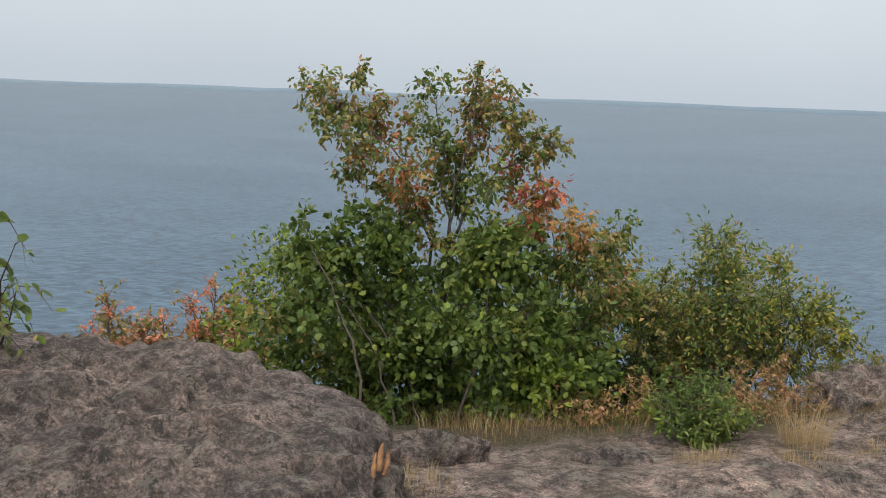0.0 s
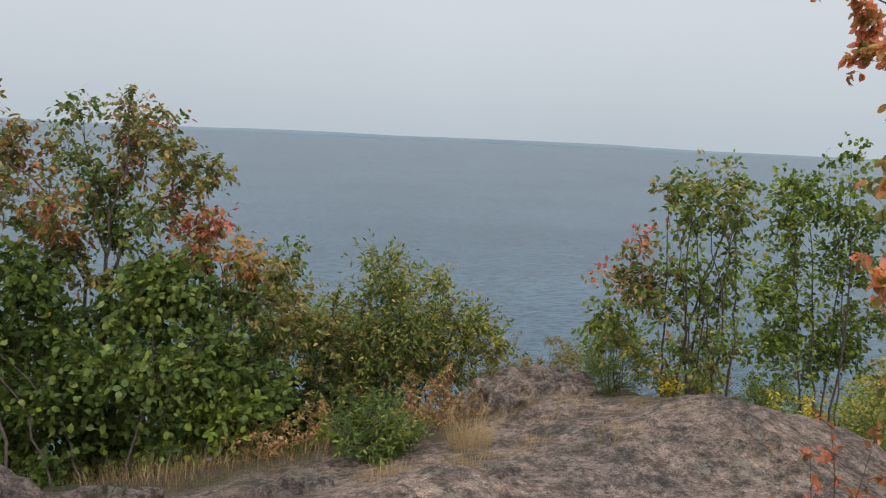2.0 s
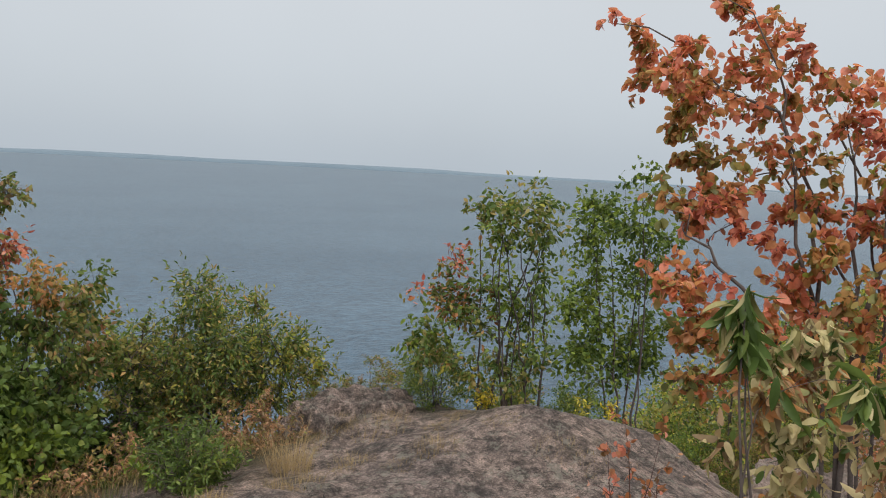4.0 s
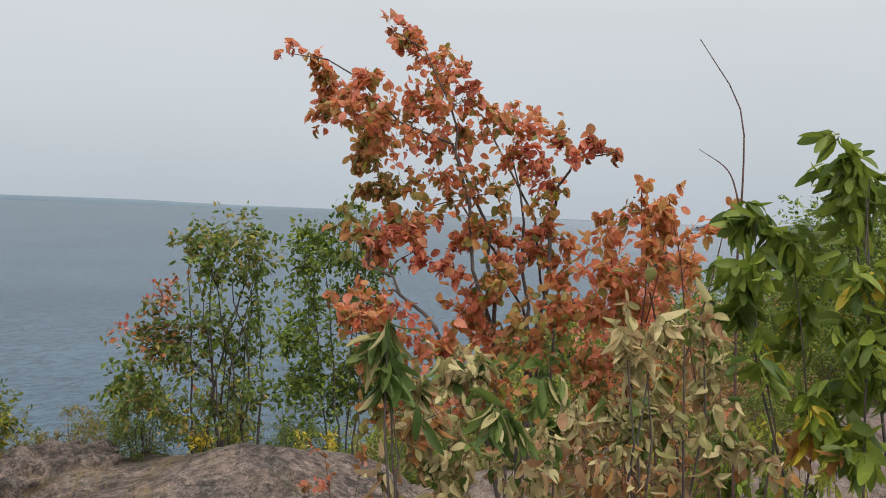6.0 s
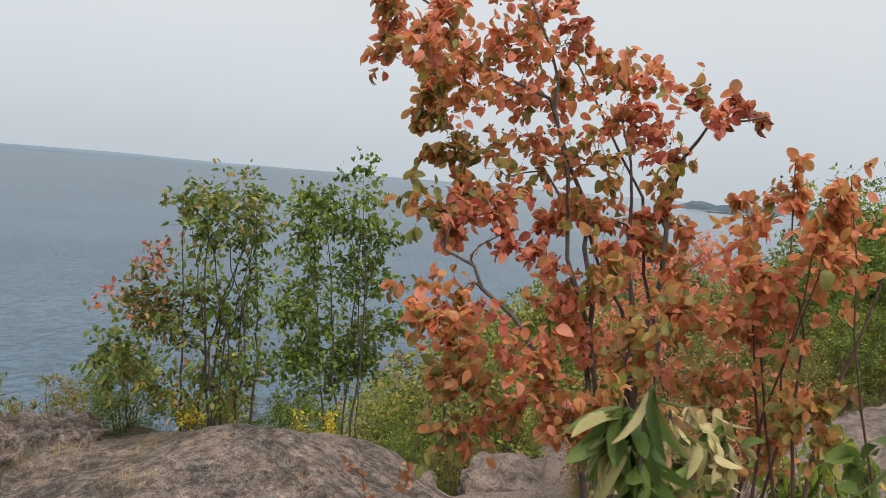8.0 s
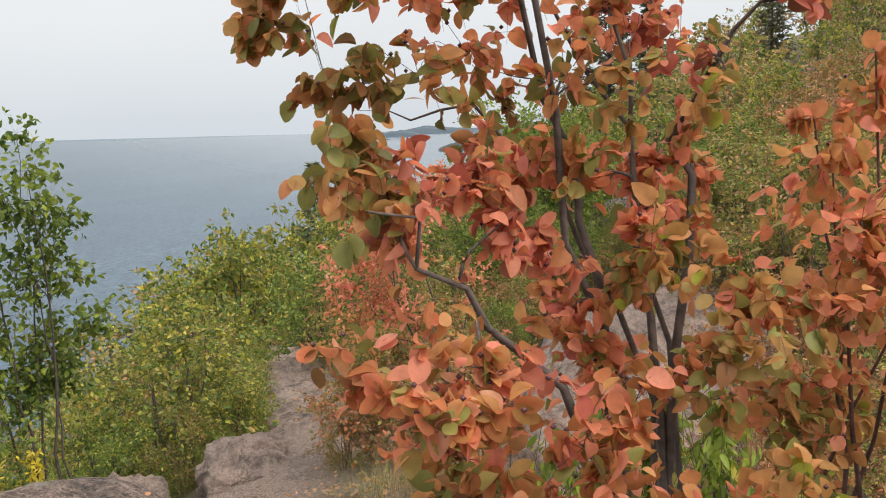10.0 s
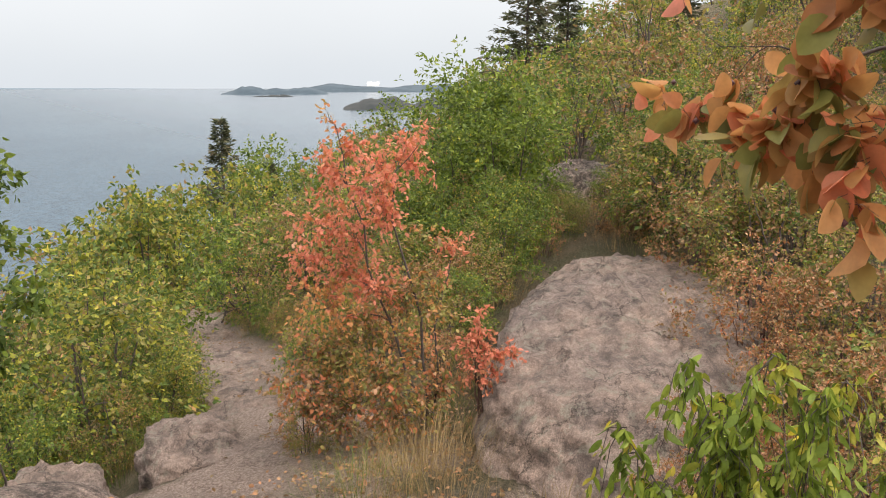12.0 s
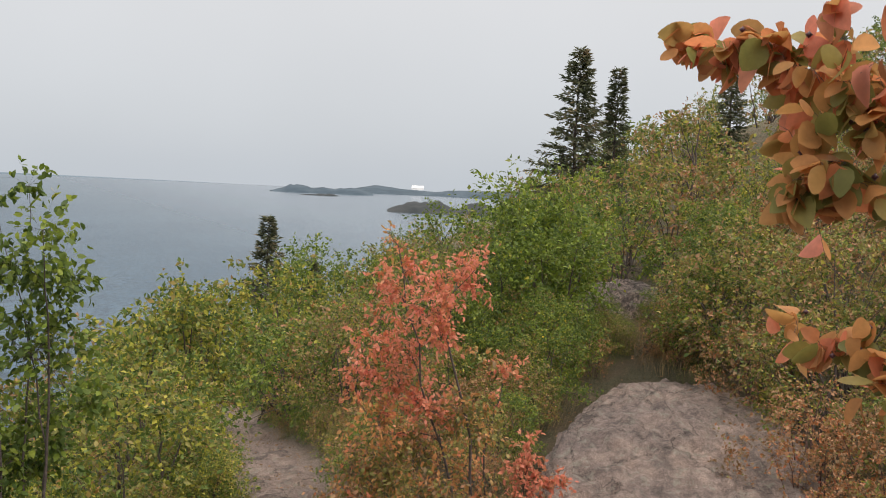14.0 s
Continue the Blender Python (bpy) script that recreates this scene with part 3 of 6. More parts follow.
def ground_height(x, y):
    x, y = np.asarray(x, float), np.asarray(y, float)
    yp, zp = terrace(x), np.interp(x, X_KNOTS, Z_TERRACE)
    u = y - yp
    hill = np.interp(x, H_KNOTS, H_LAND) + np.where(x > 3, 0.36, 0.0) * np.clip((x - 3) / 4, 0, 1) * softplus(0.2 - y, 0.6)
    rise = zp + 0.52 * softplus(-u - 0.35, 0.15)
    k = 0.12
    z = -k * np.logaddexp(-rise / k, -hill / k) + k * 0.5
    z = z - 0.6 * softplus(u - 0.25, 0.12)
    # humps of bare rock on the lookout
    for hx, hy, rx, ry, amp in ((3.15, 3.35, 0.75, 0.5, 0.17), (2.4, 4.15, 0.4, 0.3, 0.12), (0.2, 3.25, 0.35, 0.35, 0.05), (1.35, 3.1, 0.3, 0.25, 0.07), (3.75, 3.25, 0.4, 0.4, 0.16)):
        z = z + amp * np.exp(-((x - hx) / rx) ** 2 - ((y - hy) / ry) ** 2)
    near = np.exp(-((x - 3) / 12) ** 2 - ((y - 3) / 10) ** 2)
    z = z + near * (0.035 * fbm(x * 1.1, y * 1.1, 3) + 0.02 * np.abs(fbm(x * 3.1, y * 3.1, 8)) + 0.008 * fbm(x * 9, y * 9, 11, 3))
    return z + (1 - near) * 0.5 * fbm(x * 0.11, y * 0.11, 5) * np.clip(np.hypot(x - 3, y - 3) / 25, 0, 1)


def spaced(lo, hi, a, b, fine, growth):
    mid_part = list(np.arange(a, b + 1e-6, fine))
    right, left, d = [], [], fine
    while (right[-1] if right else b) < hi:
        d *= growth
        right.append((right[-1] if right else b) + d)
    d = fine
    while (left[-1] if left else a) > lo:
        d *= growth
        left.append((left[-1] if left else a) - d)
    return np.array(left[::-1] + mid_part + right)


gx, gy = spaced(-380, 480, -2.0, 8.0, 0.035, 1.09), spaced(-300, 120, 1.2, 5.4, 0.035, 1.09)
mx, my = np.meshgrid(gx, gy, indexing="ij")
mz = np.maximum(ground_height(mx, my), SEA - 3)
ni, nj = mx.shape
ii, jj = np.meshgrid(np.arange(ni - 1), np.arange(nj - 1), indexing="ij")
p0 = (ii * nj + jj).ravel()
g_tris = np.concatenate([np.stack([p0, p0 + nj, p0 + nj + 1], 1), np.stack([p0, p0 + nj + 1, p0 + 1], 1)])
g_me = tri_mesh("ground", np.stack([mx.ravel(), my.ravel(), mz.ravel()], 1), g_tris, True)
u_all = (my - terrace(mx)).ravel()
edge_noise = fbm(mx.ravel() * 2.3, my.ravel() * 2.3, 21)
rock_mask = np.clip((0.12 - u_all + edge_noise * 0.25) * 5, 0, 1) * np.clip((4.9 - mx.ravel() + edge_noise * 0.4) * 3, 0, 1)
gap = np.clip((fbm(mx.ravel() * 1.7, my.ravel() * 1.7, 33) - 0.42) * 6, 0, 1)
rock_mask = rock_mask * (1 - 0.35 * gap)
rock_mask = np.maximum(rock_mask, np.clip((0.75 - np.abs(u_all - 0.25)) * 4, 0, 1) * (mx.ravel() > 4.5) * (mx.ravel() < 26) * np.clip((edge_noise + 0.1) * 4, 0, 1))
flat_end = np.clip((6.6 - mx.ravel()) / 1.5, 0, 1)
path_mask = np.clip((0.55 + 0.45 * flat_end - np.abs(u_all + 0.1 + 0.35 * flat_end) + edge_noise * 0.15) * 4, 0, 1) * np.clip((mx.ravel() - 4.4) * 2, 0, 1) * (mx.ravel() < 25) * np.clip(0.9 - edge_noise * 0.4, 0, 1)
for key, val in (("rock", rock_mask), ("path", path_mask)):
    at = g_me.attributes.new(key, "FLOAT", "POINT")
    at.data.foreach_set("value", val.astype(np.float32))
tagged(part("ground", g_me, M_GROUND), "bare pinkish granite and dry soil falling towards the lake", "ground", kind="structure")

# the lake, out to the horizon
rad, seg = [2, 40, 120, 300, 700, 1500, 2800, 4800], 96
ang = np.arange(seg) * 2 * np.pi / seg
wv = np.concatenate([np.stack([r * np.cos(ang), r * np.sin(ang), np.full(seg, SEA)], 1) for r in rad])
wt = []
for k in range(len(rad) - 1):
    for s in range(seg):
        a, b = k * seg + s, k * seg + (s + 1) % seg
        wt += [(a, a + seg, b + seg), (a, b + seg, b)]
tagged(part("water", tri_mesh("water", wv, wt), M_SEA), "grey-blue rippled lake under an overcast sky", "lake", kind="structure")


def ground_at(x, y):
    return float(ground_height(x, y))


# ---- far shores ----
def far_shore(name, label, bearing_a, bearing_b, dist, height, depth, seed, mat, n=60, taper=0.12, lumps=6.0):
    """A wooded strip of land along an arc, with an uneven skyline."""
    bs = np.radians(np.linspace(bearing_a, bearing_b, n))
    q = np.linspace(0, 1, n)
    prof = np.clip(np.minimum(q, 1 - q) / taper, 0, 1) ** 0.7 * height * (0.72 + 0.28 * fbm(q * lumps, q * 0 + seed, seed, 4))
    rows_z = [SEA - 1 + 0 * prof, SEA + prof * 0.55, SEA + prof, SEA + prof * 0.8, SEA - 1 + 0 * prof]
    rows_d = [0, 0.12, 0.4, 0.75, 1.0]
    v = np.concatenate([np.stack([(dist + depth * d) * np.sin(bs), (dist + depth * d) * np.cos(bs), z], 1) for d, z in zip(rows_d, rows_z)])
    t = []
    for k in range(4):
        for s in range(n - 1):
            a = k * n + s
            t += [(a, a + 1, a + n + 1), (a, a + n + 1, a + n)]
    return tagged(part(name, tri_mesh(name, v, t, True), mat), label, "shore", kind="structure")


# the bluish tint of these shores is haze held in their colours
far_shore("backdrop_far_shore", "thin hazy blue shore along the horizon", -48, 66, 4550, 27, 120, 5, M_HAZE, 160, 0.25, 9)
far_shore("backdrop_island", "low wooded point far across the water", 68.6, 75.5, 2450, 26, 200, 9, M_FAR_HAZED, 70, 0.25, 7)
far_shore("backdrop_islet", "low bare islet off the wooded point", 70.6, 73.2, 2050, 7, 60, 12, M_CLIFF, 40, 0.3, 6)
far_shore("backdrop_shore", "long wooded ridge behind the point", 73.0, 92, 3050, 46, 500, 14, M_FAR_HAZED, 90, 0.14, 6)
far_shore("backdrop_headland", "dark rocky headland with trees above the water", 76.4, 86, 1050, 16, 160, 19, M_CLIFF, 60, 0.12, 8)


def storage_hall(at, turn):
    """A long white hall with a gable roof."""
    bm = bmesh.new()
    w, d, h, r = 21, 12, 8, 7
    sec = [(-d, 0), (-d, h), (0, h + r), (d, h), (d, 0)]
    ends = [[bm.verts.new((sx * w, yy, zz)) for yy, zz in sec] for sx in (-1, 1)]
    for i in range(4):
        bm.faces.new((ends[0][i], ends[0][i + 1], ends[1][i + 1], ends[1][i]))
    bm.faces.new(ends[0])
    bm.faces.new(ends[1][::-1])
    me = bpy.data.meshes.new("hall")
    bm.to_mesh(me)
    bm.free()
    ob = root("storage_hall", Matrix.Translation(at) @ Matrix.Rotation(turn, 4, "Z"), "white gabled hall on the far wooded shore", "building")
    part("hall_body", me, M_WHITE, ob)


storage_hall((2950, 604, -12), radians(100))


# ---- rocks ----
def boulder(name, label, at, radii, seed, mat, turn=0.0, sub=5, rough=0.16, category="boulder", flat=1.0):
    bm = bmesh.new()
    bmesh.ops.create_icosphere(bm, subdivisions=sub, radius=1)
    off = Vector((seed * 3.1, seed * 1.7, seed * 5.3))
    r3 = Vector(radii)
    for v in bm.verts:
        d = v.co.normalized()
        p = Vector((d.x * r3.x, d.y * r3.y, d.z * r3.z))
        big = noise.fractal(p * 0.9 + off, 1.0, 2.0, 3)
        mid_n = abs(noise.fractal(p * 3.0 + off, 0.9, 2.1, 4))
        fine = noise.fractal(p * 11 + off, 0.8, 2.0, 3)
        cell = noise.voronoi(p * 9 + off)[0][0]
        sq = max(abs(d.x), abs(d.y), abs(d.z))
        k = (1 / sq) ** 0.35
        v.co = Vector((p.x, p.y, p.z * flat)) * k * (1 + rough * big - rough * 0.35 * mid_n) + d * (fine * 0.04 + cell * 0.06 - 0.03 - 0.05 * abs(noise.fractal(p * 5.5 + off, 0.8, 2.2, 3)))
    me = bpy.data.meshes.new(name)
    bm.to_mesh(me)
    bm.free()
    for p in me.polygons:
        p.use_smooth = True
    ob = new(name, me)
    me.materials.append(mat)
    ob.matrix_basis = pose(*at, 0, 0, turn)
    return tagged(ob, label, category)


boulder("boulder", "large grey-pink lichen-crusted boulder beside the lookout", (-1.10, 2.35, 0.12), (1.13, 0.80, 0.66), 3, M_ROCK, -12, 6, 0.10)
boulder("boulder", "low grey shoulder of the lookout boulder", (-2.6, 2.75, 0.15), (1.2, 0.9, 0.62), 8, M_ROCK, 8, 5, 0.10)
boulder("rock_slab", "long pale weathered granite slab above the footpath", (6.75, 0.80, -0.56), (2.3, 0.94, 0.80), 5, M_SLAB, -8, 6, 0.05, "rock")
boulder("rock_slab", "granite ledge at the edge of the footpath", (5.75, 3.55, -0.80), (0.5, 0.34, 0.28), 11, M_SLAB, 30, 5, 0.14, "rock")
boulder("rock_slab", "low lichened rock rim beside the path", (5.25, 4.25, -0.95), (0.5, 0.32, 0.28), 14, M_SLAB, 20, 5, 0.14, "rock")
boulder("boulder", "pale boulder beside the stepped path", (12.0, 6.1, -2.25), (0.55, 0.45, 0.42), 17, M_SLAB, 10, 4, 0.18)
boulder("rock_slab", "flat pale rock lying across the lower path", (20.6, 10.4, -4.6), (1.1, 0.8, 0.45), 19, M_SLAB, 0, 4, 0.14, "rock")
boulder("boulder", "grey boulder half hidden among the hillside shrubs", (11.6, 1.0, 0.1), (0.8, 0.55, 0.55), 23, M_ROCK, 0, 4, 0.14)
boulder("stone", "dark angular stone on the lookout rock", (0.05, 3.42, 0.06), (0.24, 0.13, 0.10), 29, M_ROCK, 20, 4, 0.2, "stone")
boulder("stone", "broken dark stone set in the lookout rock", (0.78, 3.42, 0.03), (0.19, 0.10, 0.08), 31, M_ROCK, -10, 4, 0.2, "stone")
boulder("stone", "grey hump of rock among dry grass", (1.55, 3.12, 0.02), (0.32, 0.2, 0.13), 37, M_ROCK, 30, 4, 0.16, "stone")
for i in range(7):
    sx = 6.9 + i * 0.62
    sy = float(terrace(sx))
    tagged(boulder("stone_step", "worn pinkish rock step in the footpath", (sx, sy, ground_at(sx, sy) - 0.07), (0.22, 0.42, 0.12), 41 + i, M_SLAB, 25 + 9 * (i % 3), 3, 0.2, "stone step"), group="steps of the footpath")
boulder("rock_slab", "grey hump of rock at the lookout edge", (2.42, 4.32, 0.0), (0.46, 0.30, 0.23), 57, M_LEDGE, 12, 5, 0.12, "rock")


# ---- the lookout's shrubs ----
GA = ground_at(0.04, 4.75)
A = (0.04, 4.75, GA)
bush("tree", "small serviceberry tree with thin rust and green leaves", "tree", A,
     [[(-0.001, 4.75, 0.466), (-0.104, 4.749, 0.905), (-0.239, 4.742, 1.25), (-0.508, 4.72, 1.52)], [(0.05, 4.75, 0.47), (0.06, 4.75, 0.86), (0.01, 4.75, 1.24), (-0.03, 4.75, 1.58)], [(0.08, 4.75, 0.53), (0.14, 4.75, 0.89), (0.32, 4.74, 1.15), (0.53, 4.72, 1.28)], [(0.062, 4.75, 0.592), (0.077, 4.749, 1.016), (0.171, 4.747, 1.399), (0.189, 4.746, 1.677)]],
      [(-0.73, 4.96, 1.61, 0.111, 'o'), (-0.57, 4.72, 1.49, 0.142, 'o'), (-0.43, 5.02, 1.41, 0.142, 'r'), (-0.47, 4.47, 1.33, 0.111, 'o'), (-0.45, 4.79, 1.65, 0.070, 'o'), (-0.70, 4.62, 1.42, 0.044, 'g'),
      (-0.30, 4.92, 1.53, 0.051, 'o'), (-0.07, 4.55, 1.64, 0.089, 'g'), (-0.10, 4.97, 1.38, 0.133, 'g'), (0.18, 4.77, 1.66, 0.095, 'o'), (0.24, 4.99, 1.49, 0.152, 'r'), (0.37, 4.72, 1.53, 0.101, 'o'),
      (0.43, 4.69, 1.37, 0.114, 'o'), (0.62, 4.88, 1.33, 0.108, 'o'), (0.42, 5.02, 1.19, 0.082, 'c')] +
      [(0.52, 4.64, 1.19, 0.063, 'o'), (-0.46, 5.01, 1.13, 0.114, 'o'), (-0.59, 4.97, 1.10, 0.044, 'g'), (-0.19, 4.55, 1.18, 0.127, 'r'), (0.04, 4.82, 1.20, 0.133, 'g'), (0.20, 4.87, 1.30, 0.114, 'r'),
      (-0.25, 5.01, 0.97, 0.108, 'r'), (0.08, 4.85, 1.00, 0.133, 'g'), (0.25, 4.52, 1.11, 0.114, 'g'), (-0.17, 4.75, 0.85, 0.108, 'g'), (0.24, 4.74, 0.83, 0.120, 'g'), (-0.10, 4.75, 0.98, 0.095, 'r'),
      (0.41, 5.01, 1.05, 0.076, 'r'), (-0.01, 4.66, 0.77, 0.095, 'o')],
     {"o": [(M_OLIVE, 0.5), (M_GREEN, 0.36), (M_BROWN, 0.14)], "g": [(M_GREEN, 0.75), (M_OLIVE, 0.25)], "r": [(M_RUST, 0.42), (M_OLIVE, 0.33), (M_GREEN, 0.25)], "c": [(M_CRIMSON, 0.5), (M_RED, 0.2), (M_OLIVE, 0.3)]},
     101, 0.036, 0.55, "mid", 2.3, 6, 0.75, 0.014, berries=160)
B1 = (-0.02, 4.45, ground_at(-0.02, 4.45))
bush("shrub", "dense broad-leaved green shrub round the small tree", "shrub", B1, None,
      [(-0.68, 4.22, 0.92, 0.065, 'g'), (-0.69, 4.41, 0.68, 0.134, 'g'), (-0.53, 4.51, 0.73, 0.142, 'g'), (-0.36, 4.72, 0.89, 0.125, 'g'), (-0.28, 4.49, 0.76, 0.142, 'g'), (-0.61, 4.26, 0.46, 0.172, 'g'),
      (-0.42, 4.71, 0.45, 0.172, 'g'), (-0.15, 4.44, 0.62, 0.119, 'g'), (-0.52, 4.53, 0.10, 0.172, 'g'), (-0.20, 4.43, 0.21, 0.178, 'g'), (0.05, 4.27, 0.39, 0.163, 'g'), (0.05, 4.57, 0.04, 0.193, 'g'),
      (0.25, 4.62, 0.60, 0.163, 'g'), (0.30, 4.24, 0.35, 0.193, 'g'), (0.49, 4.40, 0.53, 0.163, 'g'), (0.57, 4.32, 0.30, 0.163, 'g'), (0.58, 4.20, 0.13, 0.148, 'f')] +
      [(0.38, 4.25, -0.02, 0.148, 'g'), (-0.04, 4.75, -0.19, 0.119, 'f'), (0.84, 4.62, 0.26, 0.154, 'g'), (0.80, 4.30, 0.10, 0.125, 'g'), (-0.83, 4.53, 0.22, 0.125, 'g'), (-0.81, 4.08, 0.44, 0.089, 'o'),
      (-0.37, 4.70, -0.12, 0.125, 'g'), (0.21, 4.47, -0.08, 0.134, 'g'), (-0.49, 4.63, -0.24, 0.136, 'g'), (-0.18, 4.30, -0.11, 0.119, 'g'), (0.23, 4.36, 0.80, 0.131, 'g'), (0.38, 4.34, 0.77, 0.136, 'g'),
      (0.09, 4.75, 0.59, 0.107, 'g'), (0.18, 4.40, -0.17, 0.095, 'g'), (0.44, 4.43, -0.19, 0.089, 'o'), (0.69, 4.69, -0.25, 0.095, 'g'), (-0.00, 4.71, -0.32, 0.089, 'g')],
     {"g": [(M_GREEN, 0.95), (M_FRESH, 0.05)], "f": [(M_FRESH, 0.65), (M_GREEN, 0.35)], "o": [(M_OLIVE, 0.6), (M_GREEN, 0.4)]}, 103, 0.043, 0.74, "mid", 4.2, 7, 0.4, 0.009, stem_count=12, spread=0.2)
B2 = (0.68, 4.75, ground_at(0.68, 4.75))
bush("shrub", "green shrub turning orange and red at its top", "shrub", B2, None,
      [(0.52, 4.66, 0.98, 0.114, 'c'), (0.63, 4.59, 1.06, 0.089, 'c'), (0.49, 4.91, 0.80, 0.133, 'r'), (0.71, 4.46, 0.90, 0.114, 'a'), (0.90, 4.60, 0.78, 0.133, 'o'), (1.07, 4.86, 0.83, 0.095, 'g'),
      (1.06, 4.89, 0.57, 0.133, 'o'), (0.83, 4.51, 0.61, 0.146, 'o'), (0.63, 4.45, 0.71, 0.133, 'g'), (0.78, 4.86, 0.32, 0.146, 'g'), (1.01, 4.72, 0.37, 0.127, 'o')],
     {"g": [(M_GREEN, 0.9), (M_OLIVE, 0.1)], "o": [(M_OLIVE, 0.5), (M_GREEN, 0.4), (M_BROWN, 0.1)], "r": [(M_RUST, 0.5), (M_GREEN, 0.3), (M_BROWN, 0.2)], "c": [(M_CRIMSON, 0.4), (M_RED, 0.2), (M_OLIVE, 0.4)],
      "a": [(M_AMBER, 0.6), (M_OLIVE, 0.4)]}, 107, 0.038, 0.52, "mid", 2.4, 7, 0.7, 0.010, stem_count=7, spread=0.12)
BB = (2.1, 5.35, ground_at(2.1, 5.35))
bush("shrub", "wide fine-leaved green willow shrub past the rock edge", "shrub", BB, None,
      [(1.63, 4.88, 0.76, 0.150, 'g'), (1.79, 5.05, 0.53, 0.196, 'g'), (1.92, 4.63, 0.71, 0.093, 'g'), (2.10, 5.09, 0.37, 0.185, 'g'), (1.49, 5.16, 0.42, 0.150, 'g'), (1.41, 5.33, 0.16, 0.178, 'g'),
      (1.59, 4.76, 0.31, 0.207, 'g'), (1.99, 5.09, 0.09, 0.207, 'g'), (2.16, 4.78, 0.30, 0.185, 'y'), (2.29, 4.84, 0.39, 0.121, 'g'), (2.34, 4.67, 0.29, 0.114, 'y'), (1.71, 5.18, -0.06, 0.171, 'y'),
      (2.19, 4.94, 0.02, 0.157, 'y'), (1.27, 5.29, 0.32, 0.128, 'g'), (1.78, 4.68, 0.41, 0.178, 'g'), (1.42, 4.93, 0.05, 0.143, 'g')],
     {"g": [(M_GREEN, 0.6), (M_OLIVE, 0.3), (M_YELLOWGREEN, 0.1)], "y": [(M_GREEN, 0.35), (M_YELLOWGREEN, 0.35), (M_OLIVE, 0.3)]}, 113, 0.034, 0.42, "mid", 2.3, 7, 0.3, 0.009, stem_count=9, spread=0.2)
B4 = (1.38, 4.95, ground_at(1.38, 4.95))
shrub("shrub", "grey-green shrub between the tree and the willow", "shrub", B4, dome(61, 30, 0.55, 1.05, 0.5) * [1, 0.6, 1], [(M_GREEN, 0.6), (M_OLIVE, 0.4)], 137, 0.036, 0.55, False,
      subs=34, sub_len=0.3, per_twig=13, start=0.2, spread=0.15)
for bx, by, seed in ((0.75, 4.1, 72), (1.5, 4.05, 80), (2.0, 4.5, 81), (1.85, 4.1, 83), (2.3, 4.6, 84), (1.05, 4.15, 73), (1.65, 4.35, 75), (2.6, 4.75, 76), (3.0, 4.9, 77)):
    bh = (bx, by, ground_at(bx, by))
    shrub("herb", "low brown and olive herbs at the rock edge", "plant", bh, dome(seed, 9, 0.2, 0.3, 0.4), [(M_BROWN, 0.55), (M_OLIVE, 0.45)], 140 + seed, 0.03, 0.4, False, M_BARK_RED, "brown herbs",
          subs=10, sub_len=0.1, per_twig=8, start=0.2, stem_r=0.004)
BG = (1.27, 3.78, ground_at(1.27, 3.78))
shrub("shrub", "small round dark green bush on the rock", "shrub", BG, dome(15, 34, 0.24, 0.32, 0.4), [(M_GREEN, 0.9), (M_FRESH, 0.1)], 127, 0.032, 0.34, "mid",
      subs=16, sub_len=0.1, per_twig=8, start=0.2, spread=0.06, stem_r=0.006)
for bx, by, seed, h in ((-2.5, 6.7, 16, 0.95), (-2.15, 6.8, 18, 1.0), (-1.85, 6.9, 17, 1.05), (-1.55, 6.9, 19, 1.0)):
    bc = (bx, by, ground_at(bx, by))
    shrub("shrub", "low reddening shrub below the boulder", "shrub", bc, dome(seed, 18, 0.42, 0.0 - bc[2], 0.3), [(M_BROWN, 0.45), (M_RED, 0.2), (M_OLIVE, 0.35)], 131 + seed, 0.045, 0.5, False,
          M_BARK_RED, "reddening shrubs", subs=40, sub_len=0.26, per_twig=13)
BL = (-1.75, 2.95, ground_at(-1.75, 2.95))
shrub("shrub", "sparse green shrub behind the boulder", "shrub", BL, local(BL, [(-1.30, 2.42, 1.28), (-1.22, 2.42, 1.12), (-1.22, 2.42, 1.0), (-1.34, 2.5, 0.98), (-1.6, 2.7, 1.4), (-1.9, 2.8, 1.3)]),
      [(M_GREEN, 0.8), (M_OLIVE, 0.2)], 149, 0.036, 0.6, True, subs=14, sub_len=0.16, per_twig=6, start=0.55, droop=1.2, stem_r=0.008)
BD = (3.4, 4.0, ground_at(3.4, 4.0))
